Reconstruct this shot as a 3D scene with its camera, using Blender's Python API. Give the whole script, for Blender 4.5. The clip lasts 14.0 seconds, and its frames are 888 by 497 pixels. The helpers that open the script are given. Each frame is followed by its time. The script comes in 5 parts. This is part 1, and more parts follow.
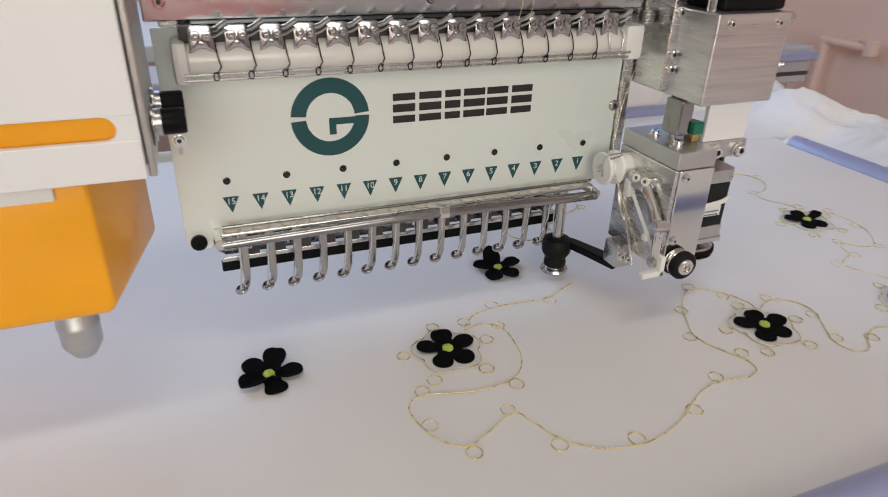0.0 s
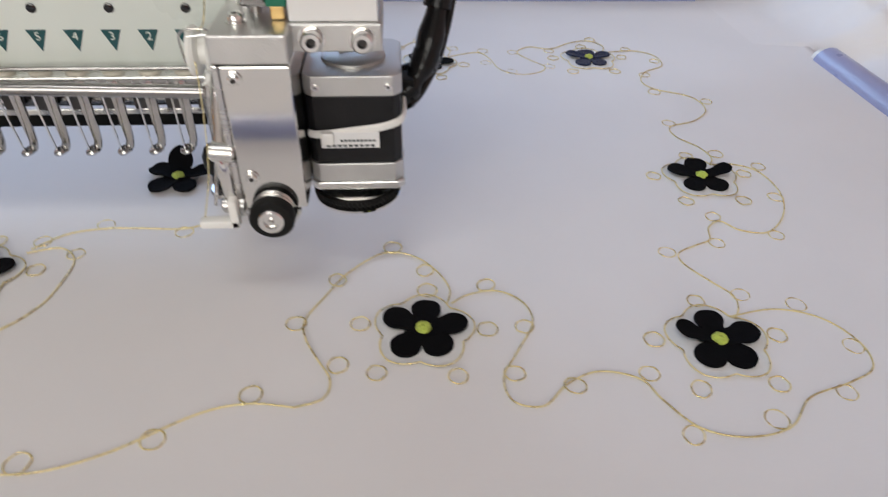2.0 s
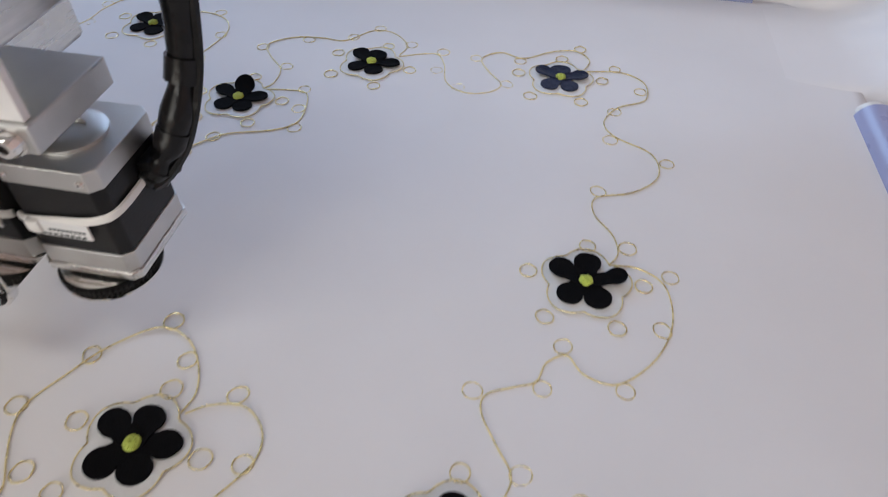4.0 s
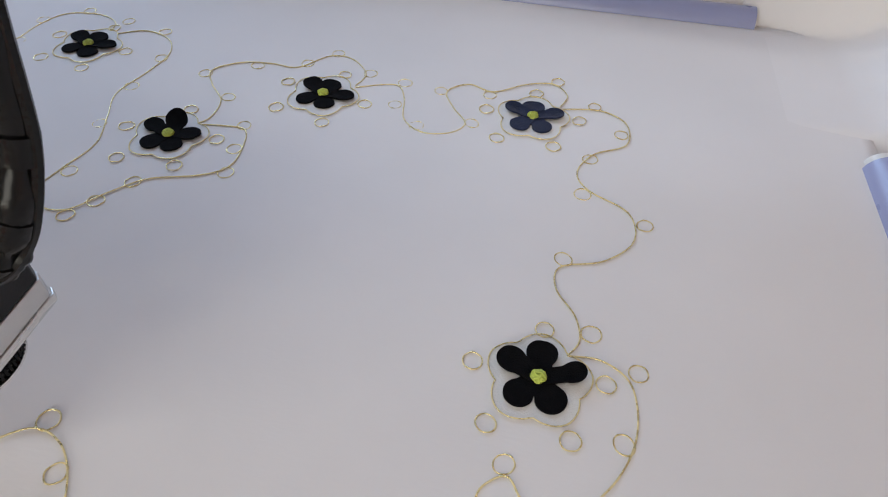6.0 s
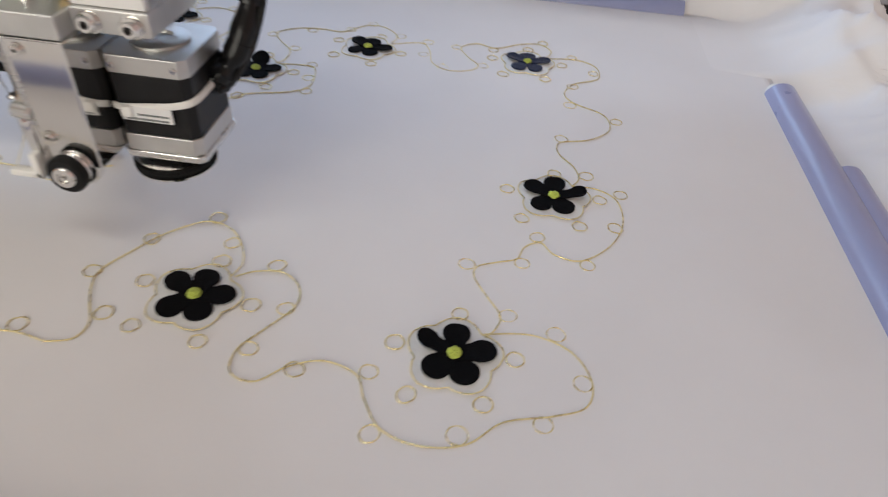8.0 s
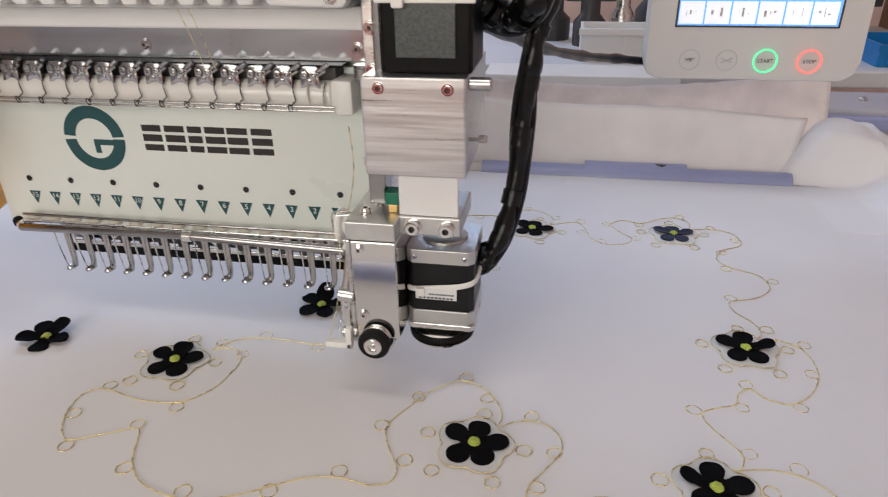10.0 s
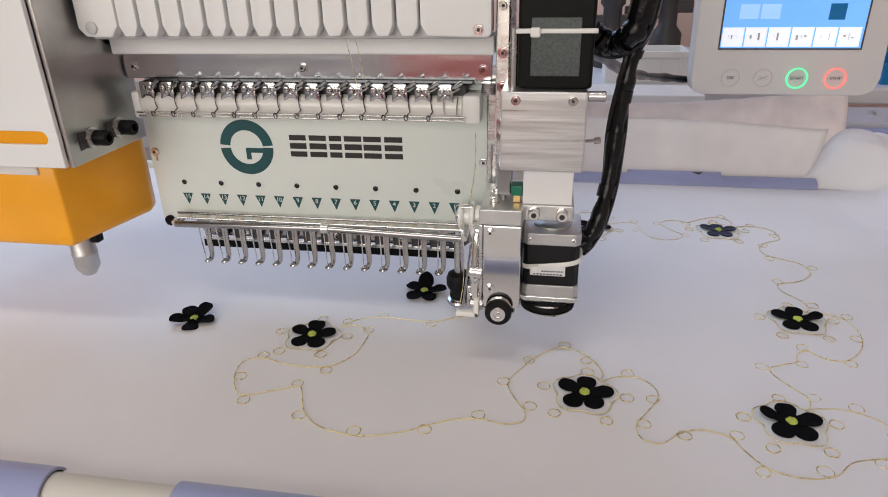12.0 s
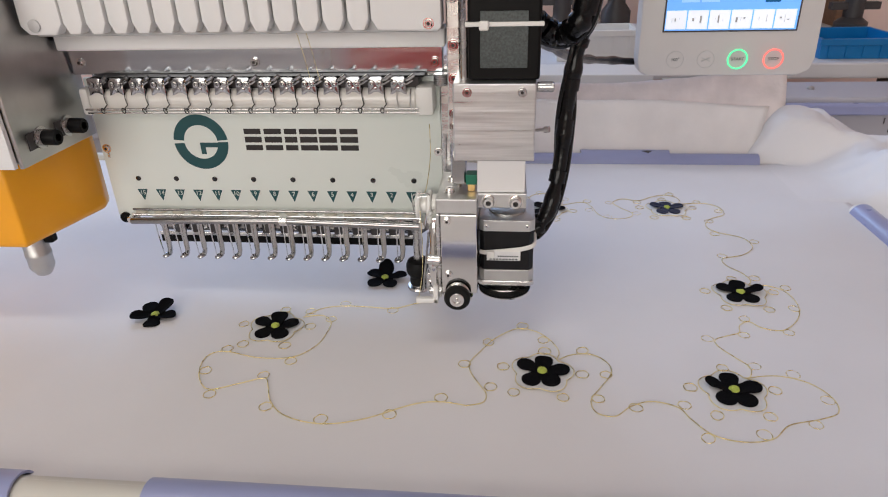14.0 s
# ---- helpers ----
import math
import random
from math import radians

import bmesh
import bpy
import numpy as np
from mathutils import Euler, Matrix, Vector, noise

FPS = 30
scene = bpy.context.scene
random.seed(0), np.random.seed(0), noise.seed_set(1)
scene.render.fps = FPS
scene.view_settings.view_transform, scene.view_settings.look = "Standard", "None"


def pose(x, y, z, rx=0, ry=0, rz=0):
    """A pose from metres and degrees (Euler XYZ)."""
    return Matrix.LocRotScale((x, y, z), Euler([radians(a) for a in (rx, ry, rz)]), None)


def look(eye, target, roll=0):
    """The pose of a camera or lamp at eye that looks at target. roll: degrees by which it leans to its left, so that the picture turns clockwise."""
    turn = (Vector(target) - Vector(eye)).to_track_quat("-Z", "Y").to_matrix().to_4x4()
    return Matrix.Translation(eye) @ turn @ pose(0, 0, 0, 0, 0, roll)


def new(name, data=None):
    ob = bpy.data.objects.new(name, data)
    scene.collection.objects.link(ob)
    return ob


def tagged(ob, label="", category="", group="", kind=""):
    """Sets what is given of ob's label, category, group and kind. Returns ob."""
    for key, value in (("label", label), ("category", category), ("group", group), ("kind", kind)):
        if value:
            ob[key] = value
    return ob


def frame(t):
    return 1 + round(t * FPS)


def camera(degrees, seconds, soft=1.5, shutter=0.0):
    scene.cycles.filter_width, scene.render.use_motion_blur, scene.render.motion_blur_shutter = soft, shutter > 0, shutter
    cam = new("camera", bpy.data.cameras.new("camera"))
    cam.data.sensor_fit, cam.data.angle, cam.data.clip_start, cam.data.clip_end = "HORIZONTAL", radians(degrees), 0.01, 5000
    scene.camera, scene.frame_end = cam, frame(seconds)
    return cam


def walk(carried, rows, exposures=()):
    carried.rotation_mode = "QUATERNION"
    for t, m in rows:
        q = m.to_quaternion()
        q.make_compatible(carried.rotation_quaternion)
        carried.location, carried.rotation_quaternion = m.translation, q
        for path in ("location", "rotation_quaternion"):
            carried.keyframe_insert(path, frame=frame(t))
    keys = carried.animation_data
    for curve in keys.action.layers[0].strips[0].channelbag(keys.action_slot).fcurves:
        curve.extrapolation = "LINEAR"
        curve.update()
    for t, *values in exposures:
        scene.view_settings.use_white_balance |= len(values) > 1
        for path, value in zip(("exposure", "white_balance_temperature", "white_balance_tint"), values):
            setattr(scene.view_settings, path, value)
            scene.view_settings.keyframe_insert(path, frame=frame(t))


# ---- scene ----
cam = camera(68.8, 14.0, soft=1.0, shutter=0.5)
PATH = [
    (0, -0.1264, -0.3526, 0.2450, 62.55, -1.45, -21.38),
    (0.5, -0.0502, -0.3475, 0.2429, 61.14, -1.55, -13.77),
    (1, 0.0444, -0.3701, 0.2443, 59.85, -1.32, -9.00),
    (1.5, 0.1267, -0.3348, 0.2209, 55.97, -1.35, -5.37),
    (2, 0.2061, -0.2952, 0.2052, 51.90, -1.16, -3.86),
    (2.5, 0.2394, -0.2968, 0.2019, 50.05, -0.70, 2.97),
    (3, 0.3220, -0.2773, 0.1991, 46.21, -0.62, 6.71),
    (3.5, 0.3565, -0.2383, 0.2227, 43.34, -0.35, 9.44),
    (4, 0.3539, -0.1911, 0.2400, 44.02, -0.85, 10.57),
    (6.5, 0.3765, -0.1245, 0.2287, 43.31, -1.19, 11.90),
    (7, 0.3764, -0.1798, 0.2215, 44.00, -1.79, 9.40),
    (7.5, 0.3730, -0.2417, 0.2219, 45.98, -2.75, 7.90),
    (8, 0.3515, -0.2988, 0.2304, 49.16, -3.46, 7.93),
    (8.5, 0.3158, -0.3458, 0.2344, 54.41, -1.36, 8.38),
    (9, 0.2915, -0.3556, 0.2461, 59.10, 0.26, 9.80),
    (11.5, 0.1961, -0.4425, 0.2751, 65.23, 1.14, 9.69),
    (12, 0.1856, -0.4668, 0.2771, 65.60, 1.19, 9.51),
    (12.5, 0.1849, -0.4688, 0.2771, 63.68, 1.64, 7.88),
    (13, 0.1861, -0.4655, 0.2837, 63.58, 2.87, 7.02),
    (13.5, 0.1864, -0.4683, 0.2884, 62.84, 2.54, 5.96),
    (14, 0.1889, -0.4739, 0.2887, 63.58, 1.51, 5.55),
]
walk(cam, [(t, pose(x, y, z, rx, ry, rz)) for t, x, y, z, rx, ry, rz in PATH],
     exposures=[(0, -0.17, 6350, 6.5), (1.5, -0.08, 6350, 7), (2.3, -0.10, 6100, 6.5), (4, -0.15, 6150, 7), (6.4, -0.15, 6450, 4.5), (7.2, -0.15, 6500, 3), (8, -0.17, 6450, 6), (9, -0.17, 6450, 9), (11.5, -0.19, 6250, 9), (14, -0.20, 6250, 9.5)])

# ---- world and light ----
world = bpy.data.worlds.new("sky")
scene.world = world
world.use_nodes = True
sky = world.node_tree.nodes.new("ShaderNodeTexSky")
sky.sky_type = "NISHITA"
sky.sun_disc = False
sky.sun_elevation, sky.sun_rotation = radians(40), radians(200)
world.node_tree.links.new(sky.outputs[0], world.node_tree.nodes["Background"].inputs[0])
world.node_tree.nodes["Background"].inputs[1].default_value = 0.1


def area_lamp(name, eye, target, w, h, watts, colour):
    data = bpy.data.lights.new(name, "AREA")
    data.shape, data.size, data.size_y, data.energy, data.color = "RECTANGLE", w, h, watts, colour
    ob = new(name, data)
    ob.matrix_world = look(eye, target)
    return ob


# daylight in the unseen window openings of the workshop, and an added overhead fill under the ceiling
area_lamp("window_light_back", (-0.95, 1.57, 1.26), (-0.1, 0.1, 0.0), 2.1, 1.2, 34, (0.53, 0.70, 1.0))
# front opening is assumed, and its lamp serves as warm fill
area_lamp("window_light_front", (-0.55, -2.9, 0.9), (0.0, 0.0, 0.0), 2.2, 1.5, 44, (1.0, 0.895, 0.77))
area_lamp("tube_light", (-0.25, -0.65, 1.75), (-0.25, -0.55, 0.0), 1.2, 0.25, 8, (1.0, 0.96, 0.90))
scene.view_settings.exposure = 0.0


# ---- materials ----
def material(name, colour, rough=0.5, metal=0.0, vary=0.06, scale=40.0, bump=0.0, bump_scale=400.0, coat=0.0, stretch=(1, 1, 1), sheen=0.0, emit=0.0, trans=0.0, alpha=1.0, rough_vary=0.08, spec=0.5):
    m = bpy.data.materials.new(name)
    m.use_nodes = True
    nt = m.node_tree
    n, l = nt.nodes, nt.links
    b = n["Principled BSDF"]
    tc = n.new("ShaderNodeTexCoord")
    mp = n.new("ShaderNodeMapping")
    mp.inputs["Scale"].default_value = stretch
    l.new(tc.outputs["Object"], mp.inputs[0])
    no = n.new("ShaderNodeTexNoise")
    no.inputs["Scale"].default_value = scale
    no.inputs["Detail"].default_value = 6
    l.new(mp.outputs[0], no.inputs["Vector"])
    ramp = n.new("ShaderNodeMapRange")
    ramp.inputs[1].default_value, ramp.inputs[2].default_value = 0.25, 0.75
    ramp.inputs[3].default_value, ramp.inputs[4].default_value = 1 - vary, 1 + vary
    l.new(no.outputs[0], ramp.inputs[0])
    oi = n.new("ShaderNodeObjectInfo")
    orr = n.new("ShaderNodeMapRange")
    orr.inputs[3].default_value, orr.inputs[4].default_value = 1 - vary * 0.5, 1 + vary * 0.5
    l.new(oi.outputs["Random"], orr.inputs[0])
    mu = n.new("ShaderNodeMath")
    mu.operation = "MULTIPLY"
    l.new(ramp.outputs[0], mu.inputs[0])
    l.new(orr.outputs[0], mu.inputs[1])
    mix = n.new("ShaderNodeVectorMath")
    mix.operation = "SCALE"
    mix.inputs[0].default_value = colour
    l.new(mu.outputs[0], mix.inputs["Scale"])
    l.new(mix.outputs[0], b.inputs["Base Color"])
    rr = n.new("ShaderNodeMapRange")
    rr.inputs[3].default_value, rr.inputs[4].default_value = max(0.02, rough - rough_vary), min(1, rough + rough_vary)
    l.new(no.outputs[0], rr.inputs[0])
    l.new(rr.outputs[0], b.inputs["Roughness"])
    b.inputs["Metallic"].default_value = metal
    b.inputs["Specular IOR Level"].default_value = spec
    b.inputs["Coat Weight"].default_value = coat
    b.inputs["Coat Roughness"].default_value = 0.12
    b.inputs["Sheen Weight"].default_value = sheen
    b.inputs["Transmission Weight"].default_value = trans
    b.inputs["Alpha"].default_value = alpha
    if emit:
        b.inputs["Emission Color"].default_value = (*colour, 1)
        b.inputs["Emission Strength"].default_value = emit
    if bump:
        fine = n.new("ShaderNodeTexNoise")
        fine.inputs["Scale"].default_value = bump_scale
        fine.inputs["Detail"].default_value = 4
        l.new(mp.outputs[0], fine.inputs["Vector"])
        bp = n.new("ShaderNodeBump")
        bp.inputs["Strength"].default_value = bump
        bp.inputs["Distance"].default_value = 0.001
        l.new(fine.outputs[0], bp.inputs["Height"])
        l.new(bp.outputs[0], b.inputs["Normal"])
    return m


def woven(name, colour, rough=0.75):
    """Plain-woven cloth: fine crossing threads, a faint slub and soft stains."""
    m = material(name, colour, rough, vary=0.035, scale=9.0, sheen=0.15)
    n, l = m.node_tree.nodes, m.node_tree.links
    tc = n.new("ShaderNodeTexCoord")
    mp = n.new("ShaderNodeMapping")
    mp.inputs["Scale"].default_value = (0.35, 1.0, 1.0)
    l.new(tc.outputs["Object"], mp.inputs[0])
    threads = n.new("ShaderNodeTexNoise")
    threads.inputs["Scale"].default_value = 620
    threads.inputs["Detail"].default_value = 3
    l.new(mp.outputs[0], threads.inputs["Vector"])
    big = n.new("ShaderNodeTexNoise")
    big.inputs["Scale"].default_value = 14
    big.inputs["Detail"].default_value = 3
    l.new(tc.outputs["Object"], big.inputs["Vector"])
    both = n.new("ShaderNodeMath")
    both.operation = "MULTIPLY_ADD"
    both.inputs[1].default_value = 8.0
    l.new(big.outputs[0], both.inputs[0])
    l.new(threads.outputs[0], both.inputs[2])
    bp = n.new("ShaderNodeBump")
    bp.inputs["Strength"].default_value = 0.08
    bp.inputs["Distance"].default_value = 0.0006
    l.new(both.outputs[0], bp.inputs["Height"])
    l.new(bp.outputs[0], n["Principled BSDF"].inputs["Normal"])
    return m


CLOTH = woven("white_cloth", (0.76, 0.745, 0.755))
LOOSE = woven("loose_cloth", (0.77, 0.752, 0.745))
PAPER = material("pulp_backing", (0.93, 0.85, 0.83), 0.9, vary=0.14, scale=32, bump=0.5, bump_scale=260)
PAPER2 = material("cream_backing", (0.92, 0.885, 0.865), 0.9, vary=0.07, scale=20, bump=0.3, bump_scale=300)


def translucent(m, share):
    """Thin paper: part of the light that falls on its back comes through."""
    n, l = m.node_tree.nodes, m.node_tree.links
    tr = n.new("ShaderNodeBsdfTranslucent")
    tr.inputs[0].default_value = (0.95, 0.91, 0.89, 1)
    mx = n.new("ShaderNodeMixShader")
    mx.inputs[0].default_value = share
    l.new(n["Principled BSDF"].outputs[0], mx.inputs[1])
    l.new(tr.outputs[0], mx.inputs[2])
    l.new(mx.outputs[0], n["Material Output"].inputs["Surface"])


translucent(PAPER, 0.12)
translucent(PAPER2, 0.12)
PANEL = material("cream_enamel", (0.745, 0.79, 0.745), 0.28, vary=0.015, scale=14, coat=0.4, rough_vary=0.02)
WHITE = material("white_enamel", (0.82, 0.815, 0.81), 0.38, vary=0.02, scale=14, bump=0.05, bump_scale=900)
PLASTIC = material("white_plastic", (0.80, 0.79, 0.76), 0.35, vary=0.02, scale=30)
CLEARISH = material("milky_plastic", (0.74, 0.72, 0.68), 0.22, vary=0.03, scale=30, coat=0.3)
CHROME = material("chrome", (0.80, 0.79, 0.77), 0.12, 1.0, vary=0.03, scale=60, rough_vary=0.05)
MIRROR = material("mirror_milled_aluminium", (0.74, 0.73, 0.71), 0.09, 1.0, vary=0.03, scale=30, rough_vary=0.03)
STEEL2 = material("satin_steel", (0.50, 0.49, 0.48), 0.22, 1.0, vary=0.06, scale=50)
GUN = material("dark_polished_steel", (0.36, 0.35, 0.345), 0.16, 1.0, vary=0.06, scale=50)
STEEL = material("steel", (0.58, 0.57, 0.56), 0.27, 1.0, vary=0.08, scale=50)
BRUSHED = material("brushed_aluminium", (0.70, 0.70, 0.70), 0.33, 1.0, vary=0.14, scale=60, stretch=(0.30, 1, 9), bump=0.06, bump_scale=240, rough_vary=0.16)
ALU = material("milled_aluminium", (0.72, 0.715, 0.70), 0.27, 1.0, vary=0.05, scale=40, stretch=(1, 1, 6))
CAST = material("worn_steel_plate", (0.48, 0.47, 0.455), 0.32, 1.0, vary=0.22, scale=22, bump=0.08, bump_scale=120)
SATIN = material("motor_cap_aluminium", (0.60, 0.60, 0.59), 0.42, 1.0, vary=0.05, scale=90, bump=0.2, bump_scale=1500)
BLACKMETAL = material("black_laminate", (0.012, 0.012, 0.013), 0.36, vary=0.2, scale=80, bump=0.1, bump_scale=900, spec=0.22)
BLACK = material("black_plastic", (0.006, 0.0058, 0.006), 0.40, vary=0.2, scale=60, spec=0.12)
RUBBER = material("black_rubber", (0.007, 0.007, 0.007), 0.55, vary=0.2, scale=60, spec=0.18)
SLEEVE = material("black_sleeving", (0.0045, 0.0045, 0.005), 0.24, vary=0.3, scale=120, bump=0.35, bump_scale=260, spec=0.30)
YELLOW = material("orange_yellow_enamel", (0.98, 0.425, 0.002), 0.32, vary=0.06, scale=18, coat=0.2)
GREY = material("grey_plastic", (0.52, 0.52, 0.52), 0.4, vary=0.03, scale=40, bump=0.05, bump_scale=900)
LCDBODY = material("light_grey_plastic", (0.62, 0.60, 0.585), 0.42, vary=0.02, scale=30, bump=0.08, bump_scale=1500)
LILAC = material("lilac_plastic", (0.31, 0.34, 0.55), 0.30, vary=0.03, scale=20, coat=0.2)
RAILM = material("greyed_rail_plastic", (0.60, 0.58, 0.52), 0.42, vary=0.05, scale=20)
TEAL = material("dark_teal_print", (0.008, 0.070, 0.078), 0.35, vary=0.06, scale=30)
INK = material("black_brown_print", (0.018, 0.014, 0.013), 0.4, vary=0.05, scale=30)
PALE = material("pale_print", (0.70, 0.73, 0.68), 0.5, vary=0.02)
FELT = material("black_felt", (0.0042, 0.0042, 0.0052), 0.95, vary=0.25, scale=150, bump=0.5, bump_scale=1200, spec=0.08)
NAVYFELT = material("navy_satin_felt", (0.010, 0.016, 0.048), 0.7, vary=0.25, scale=150, bump=0.5, bump_scale=1200, sheen=0.1, spec=0.2)
LIME = material("lime_thread", (0.54, 0.64, 0.11), 0.55, vary=0.25, scale=420, bump=0.9, bump_scale=900)
GOLD = material("gold_thread", (0.76, 0.655, 0.35), 0.42, 0.0, vary=0.16, scale=700, bump=0.5, bump_scale=1500)


def foil_flecks(m):
    """Here and there the foil of the thread lies open: smooth bare metal."""
    n, l = m.node_tree.nodes, m.node_tree.links
    tc = n.new("ShaderNodeTexCoord")
    no = n.new("ShaderNodeTexNoise")
    no.inputs["Scale"].default_value = 260
    no.inputs["Detail"].default_value = 2
    l.new(tc.outputs["Object"], no.inputs["Vector"])
    step = n.new("ShaderNodeMapRange")
    step.inputs[1].default_value, step.inputs[2].default_value = 0.44, 0.56
    l.new(no.outputs[0], step.inputs[0])
    b = n["Principled BSDF"]
    l.new(step.outputs[0], b.inputs["Metallic"])
    gloss = n.new("ShaderNodeMapRange")
    gloss.inputs[3].default_value, gloss.inputs[4].default_value = 0.45, 0.22
    l.new(step.outputs[0], gloss.inputs[0])
    l.new(gloss.outputs[0], b.inputs["Roughness"])


foil_flecks(GOLD)
DARKMIRROR = material("dark_mirror_steel", (0.06, 0.06, 0.062), 0.10, 1.0, vary=0.1, scale=200)
CLIPSTEEL = material("dull_clip_steel", (0.47, 0.47, 0.475), 0.16, 1.0, vary=0.12, scale=120)
STRIP = material("polished_strip", (0.66, 0.68, 0.71), 0.16, 1.0, vary=0.05, scale=20, stretch=(1, 1, 9))
TULLE = material("white_organza", (0.72, 0.72, 0.72), 0.7, vary=0.04, scale=300, bump=0.3, bump_scale=1400, sheen=0.3)
LABELP = material("white_label", (0.74, 0.74, 0.74), 0.45, vary=0.04, scale=60)
SMOKE = material("smoked_label", (0.075, 0.09, 0.09), 0.32, vary=0.45, scale=700)
GREENP = material("green_connector", (0.01, 0.17, 0.10), 0.4)
BRASS = material("brass", (0.60, 0.42, 0.18), 0.3, 1.0)
TAN = material("tan_plastic", (0.55, 0.52, 0.44), 0.4, vary=0.05)
BEIGE = material("beige_enamel", (0.72, 0.62, 0.46), 0.4, vary=0.03, scale=12)
BLUE = material("blue_plastic", (0.004, 0.16, 0.42), 0.35, vary=0.06, scale=20)
BEAM = material("grey_enamel", (0.46, 0.46, 0.50), 0.4, vary=0.05, scale=10)
TABLE = material("pale_table", (0.66, 0.65, 0.66), 0.5, vary=0.05, scale=8)
RED = material("red_enamel", (0.62, 0.012, 0.010), 0.4, vary=0.05, scale=12)
WOOD = material("brown_wood", (0.26, 0.15, 0.085), 0.55, vary=0.25, scale=14, stretch=(1, 8, 8))
DARK = material("dark_painted_metal", (0.05, 0.045, 0.045), 0.45, vary=0.2, scale=20)
WALLP = material("pink_plaster", (0.86, 0.68, 0.62), 0.85, vary=0.06, scale=3, bump=0.2, bump_scale=60)
PLASTER = material("white_plaster", (0.70, 0.68, 0.66), 0.85, vary=0.06, scale=3, bump=0.2, bump_scale=60)
FLOORM = material("peach_floor_tile", (0.40, 0.28, 0.20), 0.35, vary=0.12, scale=5)
SCREENBLUE = material("lit_blue_screen", (0.16, 0.40, 0.86), 0.2, vary=0.10, scale=12, emit=0.75)
SCREENPALE = material("lit_pale_blue", (0.34, 0.58, 0.92), 0.2, vary=0.05, emit=0.6)
SCREENWHITE = material("lit_icon", (0.86, 0.90, 0.96), 0.3, vary=0.02, emit=0.55)
GREENLED = material("lit_green_ring", (0.10, 0.75, 0.32), 0.4, emit=1.3)
REDLED = material("lit_red_ring", (0.95, 0.16, 0.13), 0.4, emit=1.2)


# ---- mesh helpers ----
def part(name, bm, mat, parent=None, label="", smooth=False):
    me = bpy.data.meshes.new(name)
    bm.to_mesh(me)
    bm.free()
    me.materials.append(mat)
    if smooth:
        for p in me.polygons:
            p.use_smooth = True
        me.set_sharp_from_angle(angle=radians(40))
    ob = new(name, me)
    ob.parent = parent
    if label:
        ob["label"] = label
    return ob


def share(ob, m, parent=None, name=None):
    """Another object on the same mesh, at the pose m."""
    o = new(name or ob.name.split(".")[0], ob.data)
    o.parent = parent or ob.parent
    o.matrix_basis = m
    return o


def thing(name, label, category, group="", kind="", at=(0, 0, 0)):
    ob = new(name)
    ob.location = at
    ob.empty_display_size = 0.02
    return tagged(ob, label, category, group, kind)


def box(bm, x0, x1, y0, y1, z0, z1, bevel=0.0, seg=2):
    made = bmesh.ops.create_cube(bm, size=1, matrix=Matrix.Translation(((x0 + x1) / 2, (y0 + y1) / 2, (z0 + z1) / 2)) @ Matrix.Diagonal((x1 - x0, y1 - y0, z1 - z0, 1)))
    if bevel:
        edges = {e for v in made["verts"] for e in v.link_edges}
        bmesh.ops.bevel(bm, geom=list(edges), offset=bevel, segments=seg, profile=0.5, affect="EDGES")
    return bm


def boxed(*a, **k):
    return box(bmesh.new(), *a, **k)


def lathe(bm, profile, eye=(0, 0, 0), axis=(0, 0, 1), seg=24):
    """Turn a profile of (radius, height) round an axis; radius 0 closes an end."""
    m = Matrix.Translation(eye) @ Vector((0, 0, 1)).rotation_difference(Vector(axis)).to_matrix().to_4x4()
    rings = []
    for r, h in profile:
        if r <= 0:
            rings.append([bm.verts.new(m @ Vector((0, 0, h)))])
        else:
            rings.append([bm.verts.new(m @ Vector((r * math.cos(math.tau * i / seg), r * math.sin(math.tau * i / seg), h))) for i in range(seg)])
    for a, b in zip(rings, rings[1:]):
        for i in range(seg):
            j = (i + 1) % seg
            if len(a) == 1 and len(b) > 1:
                bm.faces.new((a[0], b[j], b[i]))
            elif len(b) == 1 and len(a) > 1:
                bm.faces.new((a[i], a[j], b[0]))
            elif len(a) > 1:
                bm.faces.new((a[i], a[j], b[j], b[i]))
    bmesh.ops.recalc_face_normals(bm, faces=bm.faces[:])
    return bm


def cyl(bm, p0, p1, r, seg=20, chamfer=0.0):
    p0, p1 = Vector(p0), Vector(p1)
    h, c = (p1 - p0).length, chamfer
    prof = [(0, 0), (r - c, 0), (r, c), (r, h - c), (r - c, h), (0, h)] if c else [(0, 0), (r, 0), (r, h), (0, h)]
    return lathe(bm, prof, p0, p1 - p0, seg)


def rounded(points, step=6, closed=False):
    """A smooth line through control points (Catmull-Rom)."""
    p = [Vector((*q, 0)) if len(q) == 2 else Vector(q) for q in points]
    n, out = len(p), []
    for i in range(n if closed else n - 1):
        a, b, c, d = (p[(i + k) % n] if closed else p[min(max(i + k, 0), n - 1)] for k in (-1, 0, 1, 2))
        for s in range(step):
            t = s / step
            out.append(0.5 * (2 * b + (c - a) * t + (2 * a - 5 * b + 4 * c - d) * t * t + (3 * b - a - 3 * c + d) * t**3))
    return out if closed else out + [p[-1]]


